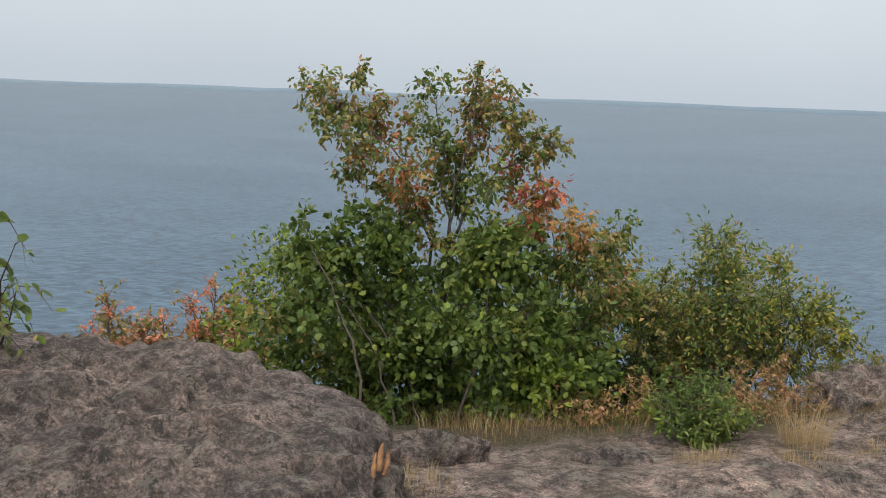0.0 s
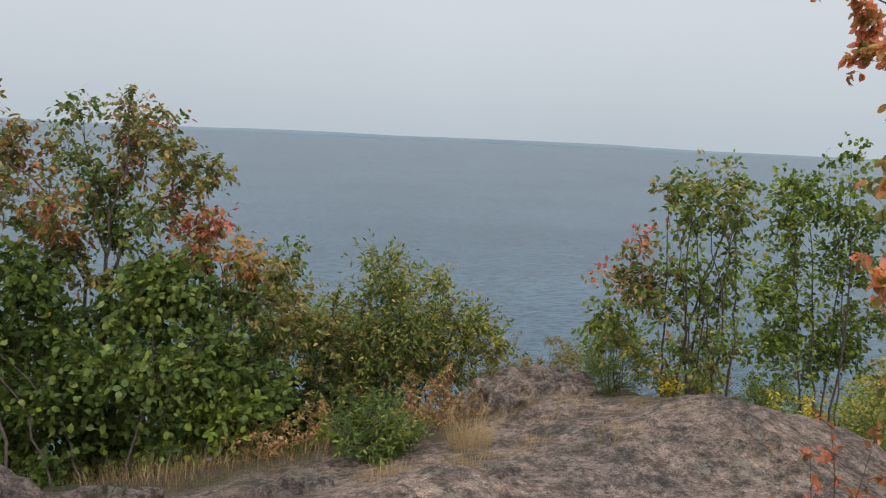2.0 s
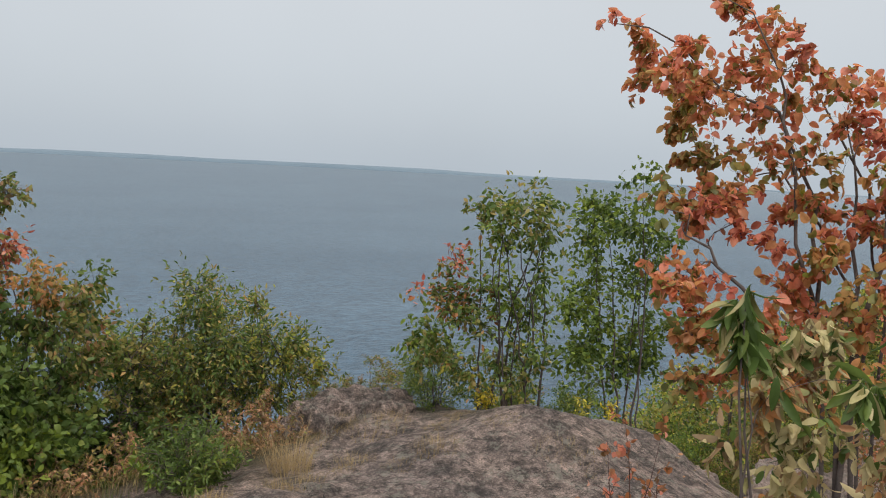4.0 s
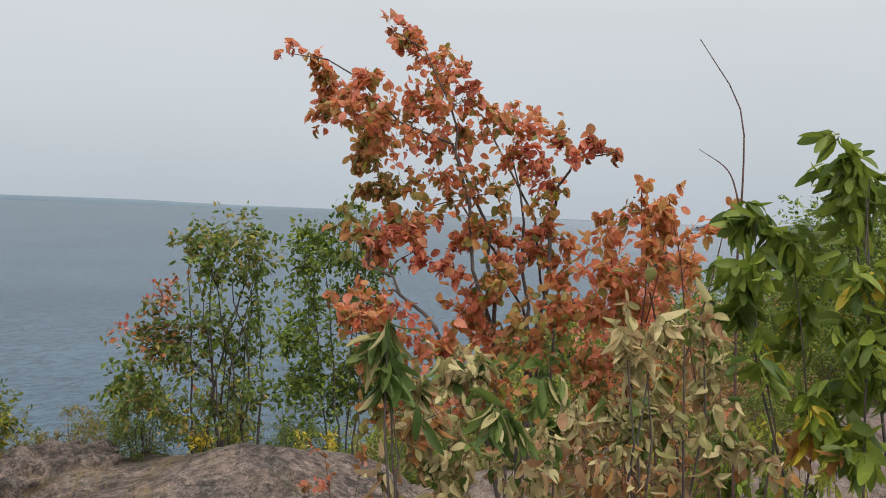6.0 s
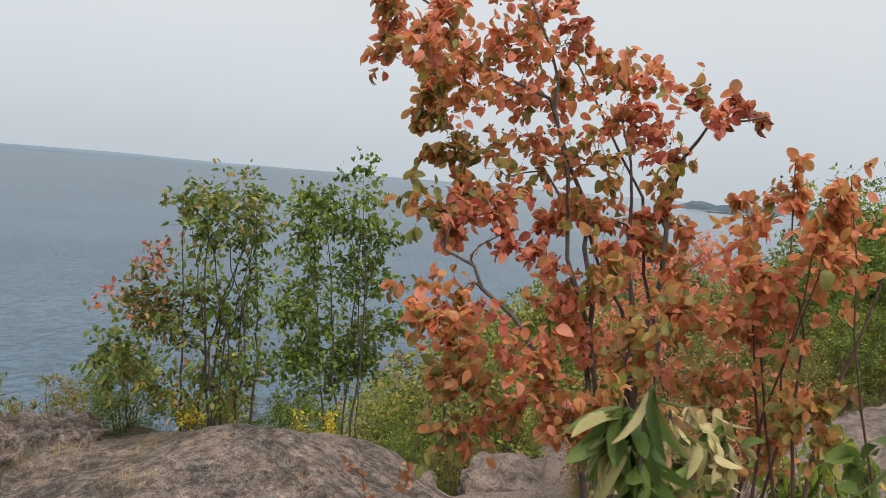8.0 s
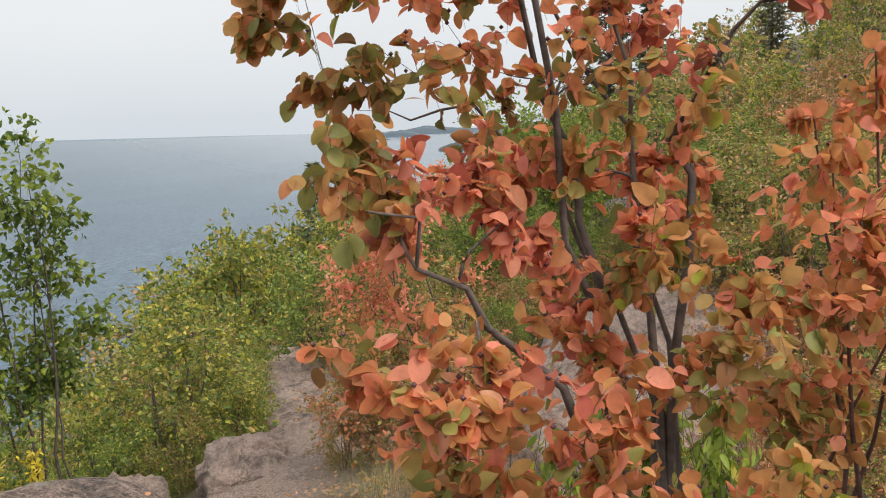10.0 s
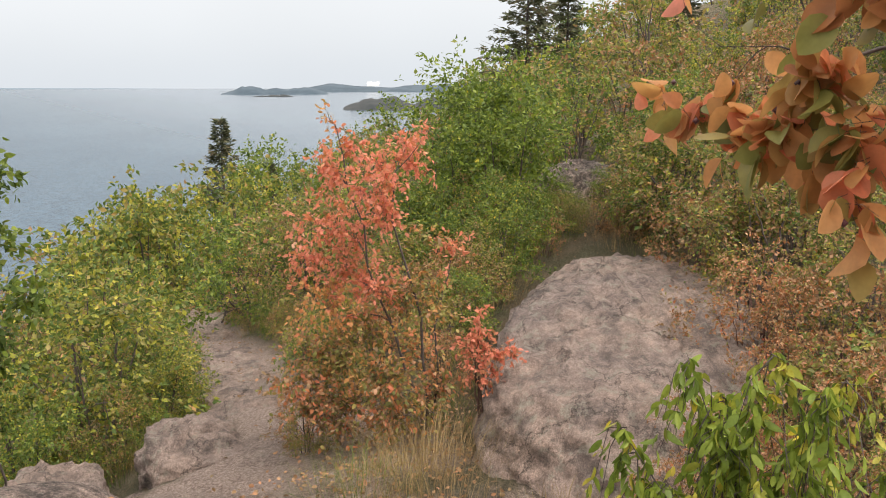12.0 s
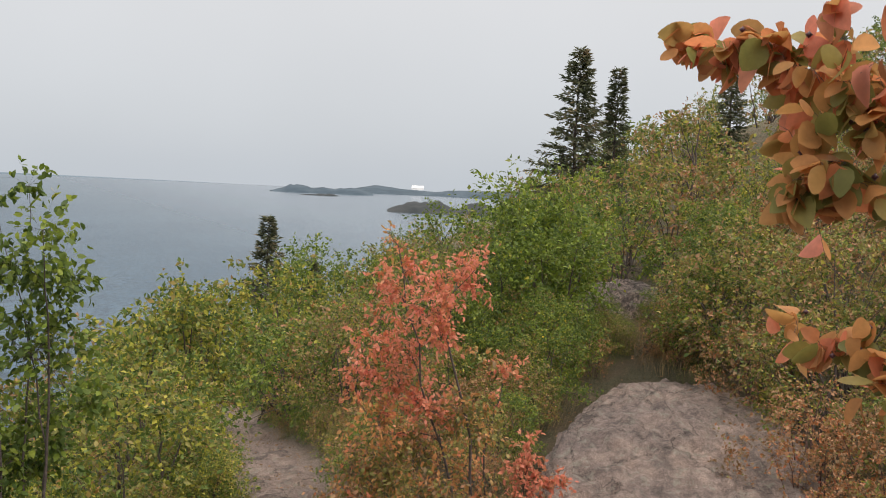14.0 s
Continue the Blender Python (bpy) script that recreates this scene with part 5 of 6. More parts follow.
# ---- along the footpath ----
EB = (5.5, 2.15, ground_at(5.5, 2.15))
bush("serviceberry_bush", "coral-red serviceberry bush beside the footpath", "bush", EB,
     [[(5.55, 2.10, -0.28), (5.474, 2.262, 0.262), (5.447, 2.394, 0.769), (5.377, 2.479, 1.261), (5.36, 2.548, 1.431)], [(5.558, 2.053, -0.281), (5.549, 2.119, 0.381), (5.526, 2.257, 0.951), (5.554, 2.083, 1.266)],
      [(5.562, 2.021, -0.28), (5.566, 1.992, 0.32), (5.577, 1.895, 0.678)]],
      [(5.16, 2.50, 1.44, 0.045, 'a'), (5.38, 2.51, 1.33, 0.027, 'c'), (5.68, 2.65, 1.15, 0.079, 'c'), (5.40, 2.42, 1.23, 0.061, 'c'), (5.63, 2.31, 1.15, 0.097, 'c'), (5.75, 2.17, 1.21, 0.091, 'c'),
      (5.21, 1.99, 1.33, 0.055, 'c'), (5.52, 2.57, 1.05, 0.097, 'c'), (5.24, 2.35, 1.03, 0.109, 'c'), (5.48, 2.25, 1.04, 0.097, 'c'), (5.71, 2.13, 1.09, 0.073, 'c'), (5.30, 2.62, 0.81, 0.109, 'c'),
      (5.56, 2.48, 0.78, 0.127, 'c'), (5.35, 2.25, 0.86, 0.121, 'c'), (5.42, 2.73, 0.60, 0.091, 'c'), (5.56, 2.54, 0.55, 0.127, 'c'), (5.48, 2.33, 0.46, 0.127, 'c'), (5.42, 1.89, 0.72, 0.079, 'c')] +
      [(5.66, 1.98, 0.49, 0.055, 'c'), (5.29, 2.03, 0.79, 0.067, 'o'), (5.30, 2.57, 0.38, 0.152, 'a'), (5.61, 2.45, 0.21, 0.167, 'o'), (5.49, 2.17, 0.39, 0.146, 'o'), (5.27, 1.98, 0.40, 0.127, 'o'),
      (5.52, 2.56, 0.03, 0.176, 'o'), (5.61, 2.78, 0.05, 0.140, 'n'), (5.28, 2.25, 0.07, 0.164, 'o'), (5.75, 2.14, 0.02, 0.146, 'a'), (5.18, 2.20, -0.03, 0.152, 'n'), (5.70, 2.53, -0.29, 0.170, 'o'),
      (5.44, 2.70, -0.20, 0.146, 'n'), (5.20, 2.76, -0.01, 0.109, 'n'), (5.28, 2.18, -0.21, 0.152, 'o'), (5.38, 2.52, -0.31, 0.152, 'n'), (5.48, 1.97, -0.11, 0.121, 'n')],
     {"c": [(M_RED, 0.75), (M_ORANGE, 0.25)], "a": [(M_AMBER, 0.6), (M_ORANGE, 0.2), (M_OLIVE, 0.2)], "o": [(M_OLIVE, 0.55), (M_AMBER, 0.3), (M_BROWN, 0.15)], "n": [(M_BROWN, 0.5), (M_ORANGE, 0.25), (M_OLIVE, 0.25)]},
     197, 0.031, 0.62, "mid", 1.5, 6, 0.35, 0.011, curl=0.4)
EB3 = (5.45, 1.72, ground_at(5.45, 1.72))
bush("shrub", "small red-leaved shoots against the granite slab", "shrub", EB3, None,
      [(5.49, 1.76, 0.29, 0.072, 'c'), (5.49, 1.82, 0.13, 0.096, 'c'), (5.40, 1.64, 0.17, 0.060, 'c'), (5.43, 1.71, -0.01, 0.096, 'c'), (5.41, 1.58, 0.14, 0.054, 'c')],
     {"c": [(M_RED, 0.85), (M_BROWN, 0.15)]}, 211, 0.031, 0.6, "mid", 1.9, 7, 0.35, 0.007, M_BARK_RED, stem_count=4)
LG = (3.25, 0.85, ground_at(3.25, 0.85))
shrub("sapling", "low bright green sapling with drooping leaves", "sapling", LG,
      local(LG, [(3.15, 1.05, 0.90), (3.12, 0.85, 0.92), (3.10, 0.72, 0.84), (3.12, 1.22, 0.72), (3.05, 1.10, 0.60), (3.02, 0.88, 0.62), (3.1, 0.95, 0.76), (3.3, 0.6, 0.8), (3.4, 0.9, 0.7), (3.0, 0.7, 0.55), (3.1, 1.2, 0.45), (2.95, 1.0, 0.4), (3.2, 0.5, 0.6)]),
      [(M_FRESH, 0.66), (M_YELLOWGREEN, 0.29), (M_YELLOW, 0.05)], 223, 0.045, 0.42, True, subs=34, sub_len=0.18, per_twig=11, start=0.35, droop=2.0, spread=0.06, stem_r=0.008, curl=0.5)


# ---- hillside shrubs ----
KINDS = {
    "yellow": ("yellow-green leafy shrub on the slope", [(M_YELLOWGREEN, 0.32), (M_GREEN, 0.42), (M_OLIVE, 0.26)]),
    "green": ("dense green shrub on the slope", [(M_GREEN, 0.62), (M_FRESH, 0.28), (M_YELLOWGREEN, 0.1)]),
    "fresh": ("bright green young birch shrub", [(M_FRESH, 0.6), (M_GREEN, 0.4)]),
    "olive": ("olive and brown mixed shrub on the slope", [(M_OLIVE, 0.42), (M_GREEN, 0.24), (M_YELLOWGREEN, 0.1), (M_BROWN, 0.24)]),
    "rust": ("half-bare shrub with dry rust-brown leaves", [(M_BROWN, 0.6), (M_RUST, 0.3), (M_OLIVE, 0.1)]),
}
PROTO = {}


def hill_shrub(kind, x, y, height, far, seed):
    """A shrub about height tall; the first of each kind is grown, the rest are copies."""
    rng = np.random.default_rng(seed)
    key = (kind, far, seed % 2)
    at = Vector((x, y, ground_at(x, y) - 0.03))
    turn, h = rng.uniform(0, 6.28), height * rng.uniform(0.9, 1.12)
    sc = Vector((h * rng.uniform(0.85, 1.2), h * rng.uniform(0.85, 1.2), h))
    m = Matrix.LocRotScale(at, Euler((rng.normal() * 0.05, rng.normal() * 0.05, turn)), sc)
    if key in PROTO:
        src = PROTO[key]
        ob = copy_thing(src, Matrix.Identity(4))
        ob.matrix_basis = m
        return ob
    label, mats = KINDS[kind]
    tall = kind in ("fresh", "yellow")
    bare = kind == "rust"
    k = abs(hash_of(kind)) % 97 + 7 * (seed % 2)
    ob = bush("shrub", label, "shrub", (0, 0, 0), None, dome_clumps(300 + k, 9 if tall else 11, 0.34 if tall else 0.5, 1.0, 0.19 if tall else 0.17), {"a": mats}, 400 + k, 0.039 if far else 0.026, 0.6, False,
              (0.55 if bare else 0.8 if far else 1.05), 10, 0.3, 0.010, M_BARK_RED if bare else M_BARK, group="hillside shrubs", stem_count=6, spread=0.06)
    ob.matrix_basis = m
    PROTO[key] = ob
    return ob


def hash_of(s):
    return sum(ord(c) * (i + 3) for i, c in enumerate(s))


placed = []


def put(kind, x, y, height, seed, gap=0.42):
    if any(math.hypot(x - a, y - b) < gap * (height + h) * 0.5 for a, b, h in placed):
        return
    placed.append((x, y, height))
    hill_shrub(kind, x, y, height, math.hypot(x, y) > 13, seed)


for kind, x, y, h in (("fresh", 10.1, 1.95, 2.1), ("fresh", 10.5, 2.05, 2.0), ("green", 9.6, 2.4, 1.6), ("olive", 12.2, 5.0, 1.9), ("green", 12.4, 5.5, 1.7), ("olive", 11.2, 4.4, 1.7), ("yellow", 7.0, 5.0, 1.75),
                      ("yellow", 6.7, 5.5, 1.8), ("olive", 7.6, 4.9, 1.1), ("green", 8.2, 5.2, 1.15), ("green", 6.2, 5.0, 1.2), ("green", 5.6, 5.2, 1.0), ("green", 7.2, 4.5, 0.75), ("olive", 6.6, 4.5, 0.7),
                      ("rust", 5.9, 0.25, 0.95), ("rust", 5.6, -0.1, 1.0), ("rust", 6.3, 0.05, 0.9), ("rust", 5.2, 0.2, 0.75), ("olive", 6.2, -0.6, 1.3), ("olive", 7.2, -0.2, 1.2), ("rust", 4.9, 0.75, 0.5), ("rust", 4.5, 0.55, 0.6),
                      ("olive", 8.4, -0.3, 1.5), ("rust", 7.8, 0.2, 1.0), ("olive", 9.0, 0.1, 1.5), ("olive", 4.9, -0.5, 1.2), ("rust", 4.2, -0.3, 1.0), ("olive", 3.9, 0.1, 0.7),
                      ("yellow", 21.0, 12.6, 4.2), ("yellow", 23.0, 11.7, 4.8), ("fresh", 25.0, 13.6, 4.3), ("yellow", 27.2, 13.2, 4.4), ("green", 30.0, 15.6, 4.4), ("yellow", 17.6, 10.8, 2.6), ("fresh", 35.0, 16.5, 4.7), ("yellow", 24.4, 10.2, 4.2), ("yellow", 20.8, 11.2, 3.8), ("yellow", 22.2, 9.2, 3.6), ("fresh", 19.2, 12.4, 3.0), ("green", 18.6, 10.9, 2.6), ("olive", 15.6, 7.2, 2.0), ("olive", 16.0, 9.6, 2.3), ("green", 14.2, 6.2, 1.9),
                      ("olive", 9.5, 0.35, 1.2), ("green", 9.9, 2.9, 1.3), ("olive", 9.2, 2.0, 1.0), ("olive", 8.0, 2.0, 0.8), ("green", 8.6, 1.75, 1.0), ("rust", 7.6, 2.2, 0.7), ("green", 8.95, 2.4, 1.1), ("olive", 8.5, 2.75, 0.8), ("rust", 8.9, 0.2, 0.9), ("rust", 9.2, 3.6, 0.6), ("rust", 7.4, 2.6, 0.7), ("olive", 8.2, 2.6, 0.9), ("green", 3.0, 4.35, 0.5), ("olive", 2.7, 4.6, 0.45), ("green", 3.5, 4.25, 0.55), ("green", 3.9, 4.05, 0.55), ("olive", 2.4, 4.75, 0.45), ("green", 4.2, 4.15, 0.6), ("green", 3.2, 4.6, 0.55), ("green", 4.4, 4.8, 0.8), ("green", 5.2, 4.75, 0.7), ("olive", 3.9, 4.5, 0.6)):
    put(kind, x, y, h, int(x * 31 + y * 17), 0.2)

for i in range(22):
    rp = np.random.default_rng(900 + i)
    x = 6.4 + i * 0.44
    yp = float(terrace(x))
    put(("olive", "rust", "green", "olive")[i % 4], x, yp - rp.uniform(0.62, 0.95), rp.uniform(0.4, 0.75), 2000 + i, 0.1)
    put(("green", "yellow", "olive", "green")[i % 4], x + 0.15, yp + rp.uniform(0.62, 1.0), rp.uniform(0.45, 0.8), 3000 + i, 0.1)
for kind, x, y, h in (("rust", 5.75, 2.85, 0.42), ("olive", 5.5, 2.75, 0.4), ("green", 9.6, 1.45, 0.5), ("rust", 9.1, 0.6, 0.5), ("olive", 9.7, 0.6, 0.5), ("rust", 10.2, 0.5, 0.6), ("rust", 6.2, 2.05, 0.5), ("olive", 6.7, 2.1, 0.55), ("green", 7.1, 2.0, 0.6), ("olive", 7.7, 1.9, 0.7), ("green", 8.2, 1.8, 0.9), ("fresh", 9.4, 1.9, 1.7), ("rust", 4.6, 0.1, 0.7), ("rust", 4.75, 0.45, 0.6), ("rust", 4.3, 0.35, 0.55), ("rust", 4.9, -0.1, 0.8), ("olive", 5.1, 0.1, 0.6), ("green", 9.2, 0.2, 1.0), ("rust", 8.9, 1.4, 0.5), ("olive", 8.75, 1.95, 0.6), ("rust", 8.3, 2.1, 0.6), ("rust", 4.7, 0.3, 0.5), ("rust", 4.35, 0.9, 0.4)):
    put(kind, x, y, h, int(x * 37), 0.05)

# undergrowth between the slab and the boulder, and behind the lookout's dense shrub
ru = np.random.default_rng(41)
for i in range(18):
    put(("olive", "rust", "green")[i % 3], ru.uniform(8.9, 10.7), ru.uniform(0.3, 1.6), ru.uniform(0.28, 0.46), 4000 + i, 0.05)
for i, (x, y) in enumerate(((-0.8, 5.1), (-0.35, 5.2), (0.15, 5.25), (0.6, 5.25), (1.05, 5.3), (1.5, 5.5))):
    put("green", x, y, 1.45, 4100 + i, 0.05)

rh = np.random.default_rng(83)
for _ in range(70):
    x = rh.uniform(7.2, 17)
    y = rh.uniform(-5.5, 0.2) if x < 9.5 else rh.uniform(-6, float(terrace(x)) - 1.2)
    if 8.5 < x < 11.6 and 0.2 < y < 1.75:
        continue
    put(str(rh.choice(["olive", "rust", "green", "yellow"], p=[0.4, 0.36, 0.12, 0.12])), x, y, rh.uniform(0.8, 1.5) + 0.07 * (x - 7), int(rh.integers(1, 10 ** 6)), 0.3)
rs = np.random.default_rng(77)
for _ in range(150):
    x = 5.5 + 52 * rs.uniform() ** 1.6
    yp = float(terrace(x))
    if rs.uniform() < 0.42:
        u = 1.1 + 11 * rs.uniform() ** 1.3
        h = min(1.2 + 0.17 * (x - 6), 4.8) * rs.uniform(0.75, 1.1)
        kind = rs.choice(["yellow", "green", "fresh", "olive", "olive"])
        if x < 9 and u < 1.6:
            continue
        put(str(kind), x, yp + u, h, int(rs.integers(1, 10 ** 6)))
    else:
        depth = rs.uniform(0.9, 1.0 + 0.75 * (x + 4))
        y = yp - depth
        if (x < 9.2 and y > -0.2) or (x < 11.6 and 0.2 < y < 1.75):
            continue
        h = min(1.0 + 0.09 * (x - 6), 4.0) * rs.uniform(0.8, 1.15)
        kind = rs.choice(["olive", "green", "yellow", "fresh", "rust"], p=[0.34, 0.22, 0.2, 0.14, 0.1] if x > 9 else [0.5, 0.1, 0.05, 0.05, 0.3])
        put(str(kind), x, y, h, int(rs.integers(1, 10 ** 6)))
for _ in range(26):
    x = rs.uniform(58, 190)
    put(str(rs.choice(["green", "yellow", "olive"])), x, float(terrace(x)) - rs.uniform(5, 60), rs.uniform(4, 7), int(rs.integers(1, 10 ** 6)))
# brush below the lookout's edge
for _ in range(34):
    x = rs.uniform(-7, 5)
    y = float(terrace(x)) + rs.uniform(1.7, 6)
    if -0.9 < x < 1.3 and y < 5.6:
        continue
    put(str(rs.choice(["olive", "green", "rust"])), x, y, rs.uniform(0.6, 0.95), int(rs.integers(1, 10 ** 6)))


def spruce(at, height, width, seed, label):
    rng = np.random.default_rng(seed)
    ob = root("spruce_tree", Matrix.Translation(at), label, "tree", "spruces on the slope")
    zz = np.linspace(0, 1, 10)
    way = np.stack([0.02 * height * rng.normal(size=10) * 0.3, 0.02 * height * rng.normal(size=10) * 0.3, zz * height], 1)
    v, t = tube(way, 0.016 * height * (1.02 - zz), 7)
    part("trunk", tri_mesh("trunk", v, t, True), M_BARK, ob)
    lp, lo, limbs = [], [], []
    z = 0.08 * height
    while z < height * 0.985:
        f = z / height
        reach = width * (1 - f) ** 1.05 * rng.uniform(0.75, 1.15) + 0.02 * height
        for _ in range(int(6 + 2 * (1 - f))):
            if rng.uniform() < 0.12:
                continue
            a = rng.uniform(0, 6.283)
            d = np.array([math.cos(a), math.sin(a), -0.22 + 0.75 * f])
            ln = reach * rng.uniform(0.6, 1.1)
            tip = np.array([0, 0, z]) + d * ln
            u = np.linspace(0, 1, 4)[:, None]
            limb = np.array([0, 0, z]) * (1 - u) + tip * u + np.array([0, 0, 0.12 * ln]) * u ** 2
            limbs.append(tube(limb, 0.0035 * height * (1.05 - u[:, 0]) * (1 - 0.6 * f), 3))
            n = int(10 + 40 * ln / (0.25 * height))
            q = rng.uniform(0.2, 1.0, n)
            lp.append(np.array([0, 0, z]) + d * ln * q[:, None] + rng.normal(size=(n, 3)) * 0.012 * height * (1.1 - q[:, None]))
            side = np.cross(d, [0, 0, 1]) * rng.choice([-1, 1], n)[:, None]
            lo.append(d * 0.8 + side * rng.uniform(0.2, 0.9, n)[:, None] + rng.normal(size=(n, 3)) * 0.25 + [0, 0, -0.25])
        z += height * 0.03 * (1.25 - 0.6 * f)
    v, t = joined(limbs)
    tagged(part("brushwood", tri_mesh("brushwood", v, t, True), M_BARK, ob), kind="stuff")
    v, t = leaves(rng, np.concatenate(lp), np.concatenate(lo), 0.04 * height, 0.26, False, 0.3, 0.2)
    tagged(part("needles", tri_mesh("needles", v, t), M_NEEDLE, ob), kind="stuff")
    return ob


def spruce_to(x, y, top, width, seed, label="dark green spruce above the hillside shrubs"):
    g = ground_at(x, y) - 0.1
    spruce((x, y, g), top - g, width, seed, label)


spruce_to(31.6, 2.15, 6.75, 2.5, 1, "tall dark spruce with browning lower branches")
spruce_to(32.4, 0.75, 6.2, 1.0, 2, "tall narrow dark spruce on the hillside")
spruce_to(40, -4.3, 8.2, 1.3, 3)
spruce_to(44, -9.5, 11.0, 1.8, 6)
spruce_to(41.0, 17.2, -0.2, 2.7, 5, "young dark spruce above the lake shore")
spruce_to(48, 17.0, -3.0, 1.6, 8, "short dark spruce among birches")
put("green", 51, 17.5, 6.2, 3, 0.05)
put("fresh", 47.5, 18.2, 6.0, 8, 0.05)


# ---- grass and litter ----
def tuft(name, label, x, y, radius, height, n, mat, seed, lean=0.5):
    rng = np.random.default_rng(seed)
    n = int(n * 0.9)
    r, a = radius * np.sqrt(rng.uniform(size=n)), rng.uniform(0, 6.283, n)
    bx, by = x + r * np.cos(a), y + r * np.sin(a)
    bz = ground_height(bx, by) - 0.01
    h = height * rng.uniform(0.45, 1.15, n)
    out = np.stack([np.cos(a), np.sin(a), 0 * a], 1) * (lean * h * rng.uniform(0.1, 1.2, n))[:, None] + rng.normal(size=(n, 3)) * [0.2, 0.2, 0] * h[:, None]
    w = rng.uniform(0.0006, 0.0015, n)
    side = np.stack([-np.sin(a + rng.normal(size=n)), np.cos(a), 0 * a], 1) * w[:, None]
    b = np.stack([bx, by, bz], 1)
    m1 = b + out * 0.3 + np.stack([0 * h, 0 * h, h * 0.6], 1)
    tip = b + out + np.stack([0 * h, 0 * h, h], 1)
    v = np.stack([b - side, b + side, m1 - side * 0.8, m1 + side * 0.8, tip], 1) - [x, y, 0]
    t = np.array([(0, 1, 3), (0, 3, 2), (2, 3, 4)])[None] + (np.arange(n) * 5)[:, None, None]
    ob = part(name, tri_mesh(name, v.reshape(-1, 3), t.reshape(-1, 3)), mat)
    ob.location = (x, y, 0)
    return tagged(ob, label, "grass", kind="stuff")


STRAW = "dry straw-coloured grass in a rock crevice"
for i, (x, y, r, h, n) in enumerate(((0.15, 3.9, 0.22, 0.12, 130), (0.5, 4.02, 0.26, 0.17, 150), (0.88, 3.96, 0.22, 0.13, 140), (1.75, 3.75, 0.12, 0.22, 170), (1.95, 4.15, 0.25, 0.07, 420), (2.35, 3.95, 0.22, 0.06, 320), (1.6, 3.35, 0.16, 0.07, 200),
                                     (2.35, 3.35, 0.14, 0.07, 180), (1.15, 3.35, 0.13, 0.08, 140), (-0.05, 3.0, 0.14, 0.10, 160), (1.45, 4.3, 0.3, 0.2, 300), (-0.25, 2.1, 0.10, 0.10, 90), (2.0, 3.55, 0.12, 0.06, 140), (2.85, 3.0, 0.12, 0.05, 120), (1.85, 4.19, 0.2, 0.05, 420), (1.73, 3.66, 0.1, 0.14, 240), (2.15, 4.1, 0.14, 0.05, 260), (2.62, 3.66, 0.12, 0.03, 260), (2.78, 3.37, 0.1, 0.03, 200),
                                     (1.92, 3.46, 0.09, 0.03, 170), (2.12, 3.31, 0.09, 0.03, 150), (1.25, 3.44, 0.1, 0.05, 150), (2.91, 2.83, 0.1, 0.03, 150), (2.84, 3.84, 0.1, 0.03, 180),
                                     (5.0, 1.95, 0.3, 0.10, 400), (4.75, 2.1, 0.28, 0.12, 420), (5.3, 1.75, 0.2, 0.1, 260), (7.6, 0.95, 0.2, 0.15, 200), (3.7, 2.3, 0.3, 0.1, 260), (4.4, 1.3, 0.25, 0.12, 200))):
    tuft("dry_grass", STRAW, x, y, r, h, n, M_STRAW, 500 + i)
for i in range(46):
    x = rs.uniform(4.6, 14)
    u = rs.uniform(0.85, 3.2)
    tuft("grass", "green and straw grass on the slope", x, float(terrace(x)) + u, rs.uniform(0.3, 0.5), rs.uniform(0.2, 0.42), 420, M_SEDGE if i % 3 else M_STRAW, 600 + i, 0.8)
for i in range(16):
    x = rs.uniform(-1.5, 4.2)
    tuft("grass", "green and straw grass below the rock edge", x, float(terrace(x)) + rs.uniform(0.35, 1.3), 0.3, rs.uniform(0.08, 0.2), 300, M_SEDGE if i % 2 else M_STRAW, 700 + i, 0.7)

for i in range(44):
    x = rs.uniform(4.2, 12.5)
    y = float(terrace(x)) - rs.uniform(0.75, 3.4)
    if 4.3 < x < 9.0 and 0.15 < y < 1.85:
        continue
    tuft("grass", "straw and green grass on the upper slope", x, y, rs.uniform(0.3, 0.5), rs.uniform(0.18, 0.36), 340, M_STRAW if i % 2 else M_SEDGE, 760 + i, 0.8)
for i in range(14):
    x = rs.uniform(-0.2, 1.9)
    tuft("grass", "short grass and herbs behind the lookout rock", x, rs.uniform(3.85, 4.6), 0.26, rs.uniform(0.06, 0.13), 190, M_SEDGE if i % 3 == 0 else M_STRAW, 820 + i, 0.7)

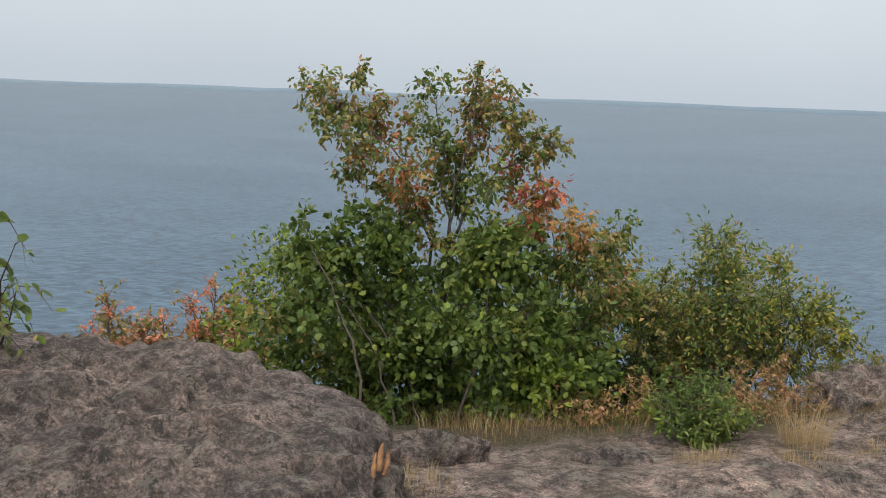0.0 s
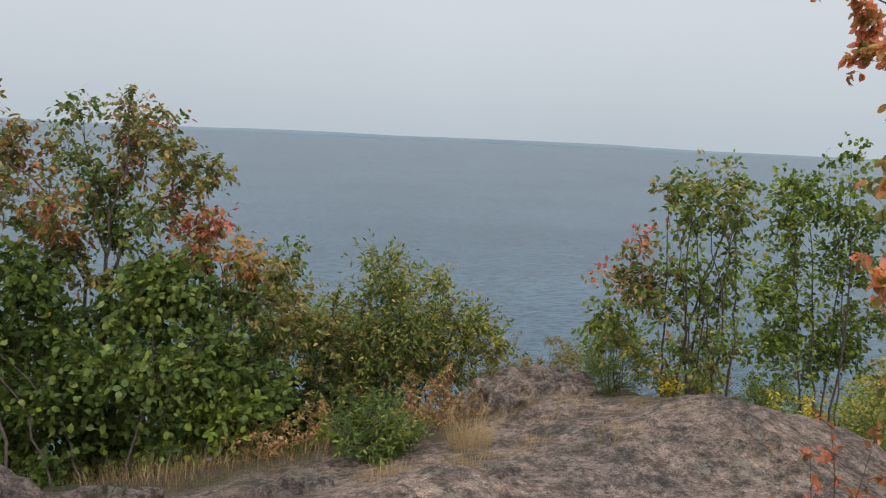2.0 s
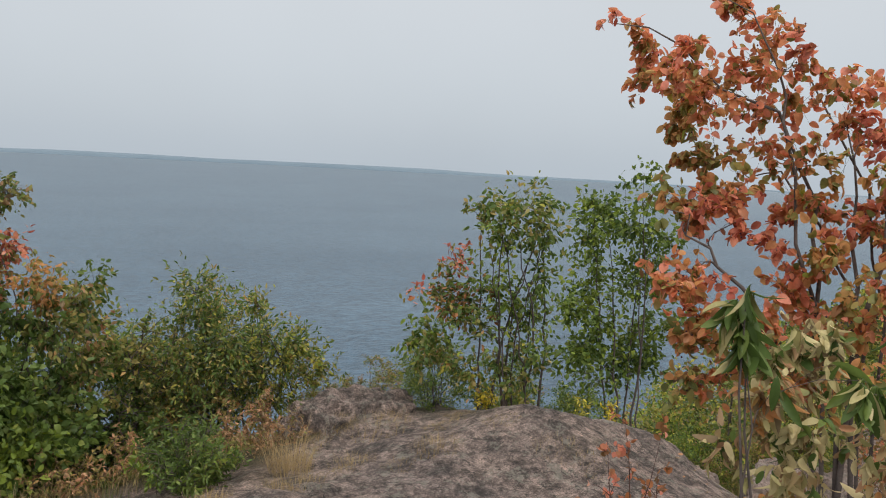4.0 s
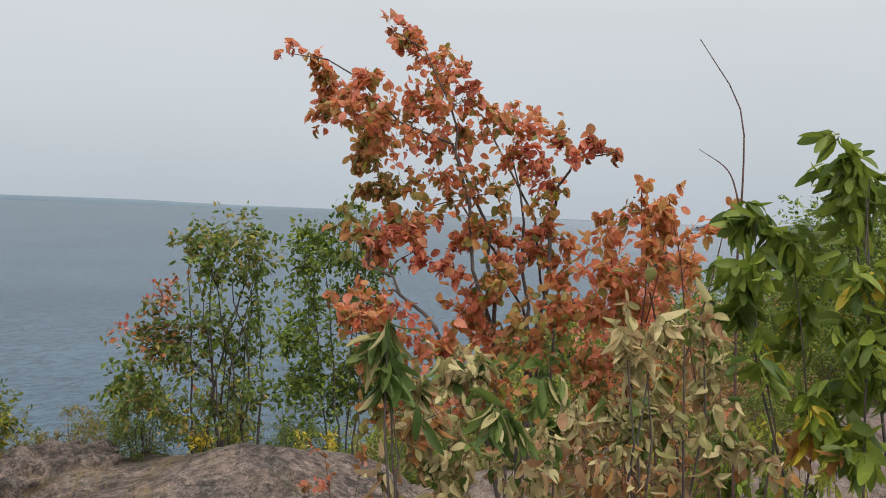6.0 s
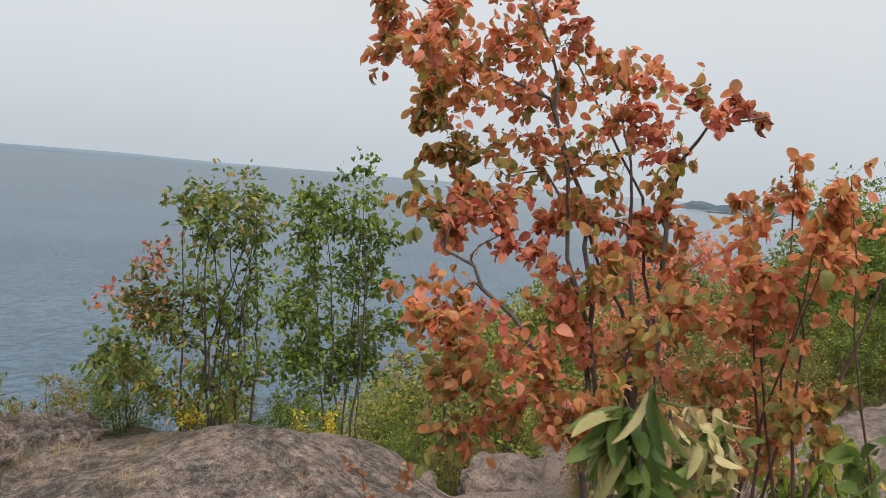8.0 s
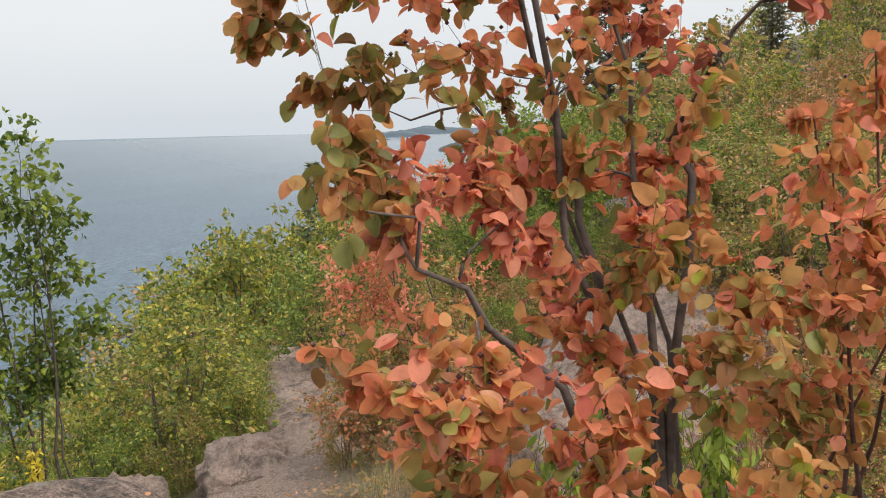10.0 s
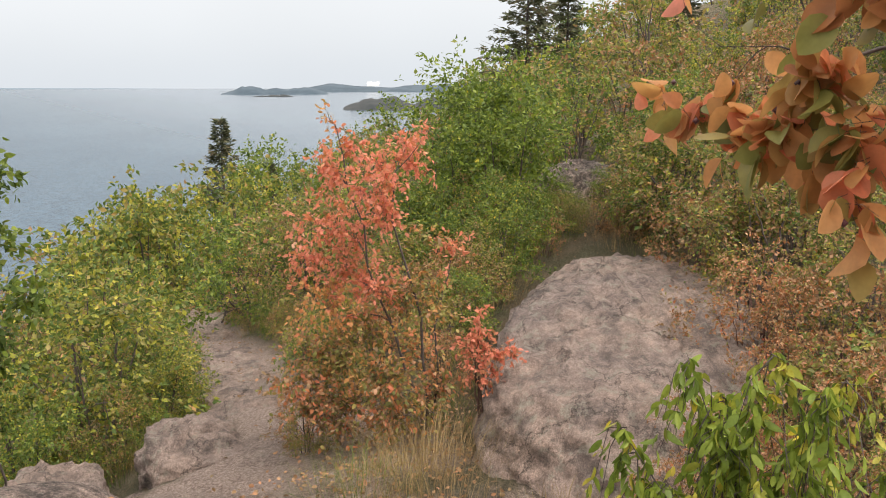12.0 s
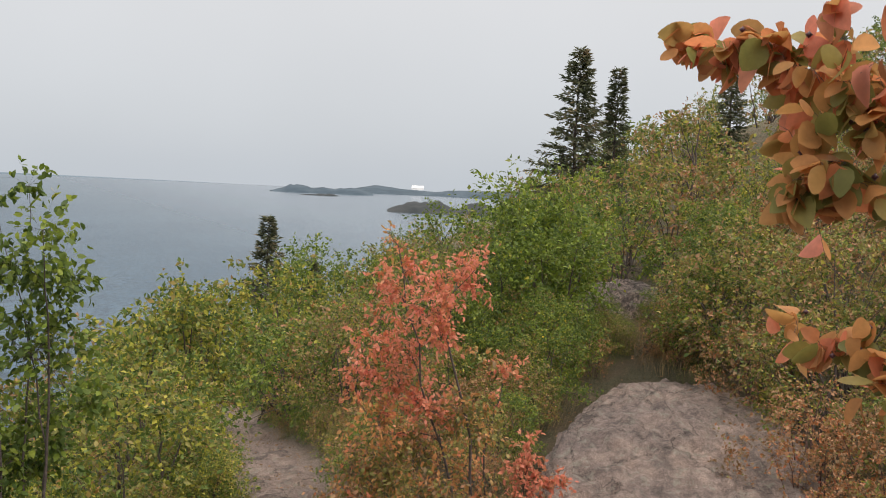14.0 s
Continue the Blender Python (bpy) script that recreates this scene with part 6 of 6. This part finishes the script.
for i in range(22):
    x = 5.5 + i * 0.18
    tuft("grass", "straw grass along the foot of the granite slab", x, 2.0 + 0.1 * (i % 3) - 0.03 * (x - 5.5), 0.2, rs.uniform(0.04, 0.09), 240, M_STRAW if i % 3 else M_SEDGE, 860 + i, 0.7)

rt = np.random.default_rng(61)
for i in range(12):
    tuft("grass", "straw and green grass between slab and boulder", rt.uniform(8.8, 10.6), rt.uniform(0.35, 1.6), 0.32, rt.uniform(0.12, 0.24), 300, M_STRAW if i % 2 else M_SEDGE, 900 + i, 0.8)

# fallen leaves
rng = np.random.default_rng(5)
n = 2400
fx = np.concatenate([rng.normal(5.1, 0.75, n // 2), rng.uniform(4.4, 11, n // 4), rng.uniform(7, 13, n // 4)])
fy = np.concatenate([rng.normal(2.15, 0.35, n // 2), rng.normal(0.9, 1.3, n // 4), terrace(fx[-(n // 4):]) + rng.normal(0, 0.5, n // 4)])
fp = np.stack([fx, fy, ground_height(fx, fy) + 0.012], 1)
fo = rng.normal(size=(len(fx), 3)) * [1, 1, 0.15]
v, t = leaves(rng, fp, fo, 0.028, 0.65, True, 0.4, 0.3)
tagged(part("fallen_leaves", tri_mesh("fallen_leaves", v, t), M_BROWN), "dry fallen leaves scattered over path and rock", "leaves", kind="stuff")


def splinter(at, turn):
    """A broken stub of wood lodged in the boulder's side."""
    ob = root("wood_stub", pose(*at, 0, 0, turn), "splintered orange-brown wood stub lodged by the boulder", "wood")
    rg = np.random.default_rng(9)
    for k, (dx, dz, ln, r) in enumerate(((0.0, 0.0, 0.022, 0.008), (0.013, -0.012, 0.016, 0.006), (-0.012, -0.014, 0.014, 0.005))):
        q = np.linspace(0, 1, 5)[:, None]
        way = np.array([dx, 0, -0.04 + dz]) * (1 - q) + np.array([dx * 1.3 + 0.01, 0.006, ln + dz]) * q
        v, t = tube(way, r * np.array([1.0, 1.05, 0.95, 0.75, 0.3]), 5)
        part("splinter", tri_mesh("splinter", v + rg.normal(size=v.shape) * 0.0012, t), M_WOOD, ob)


splinter((-0.11, 1.78, 0.80), 20)
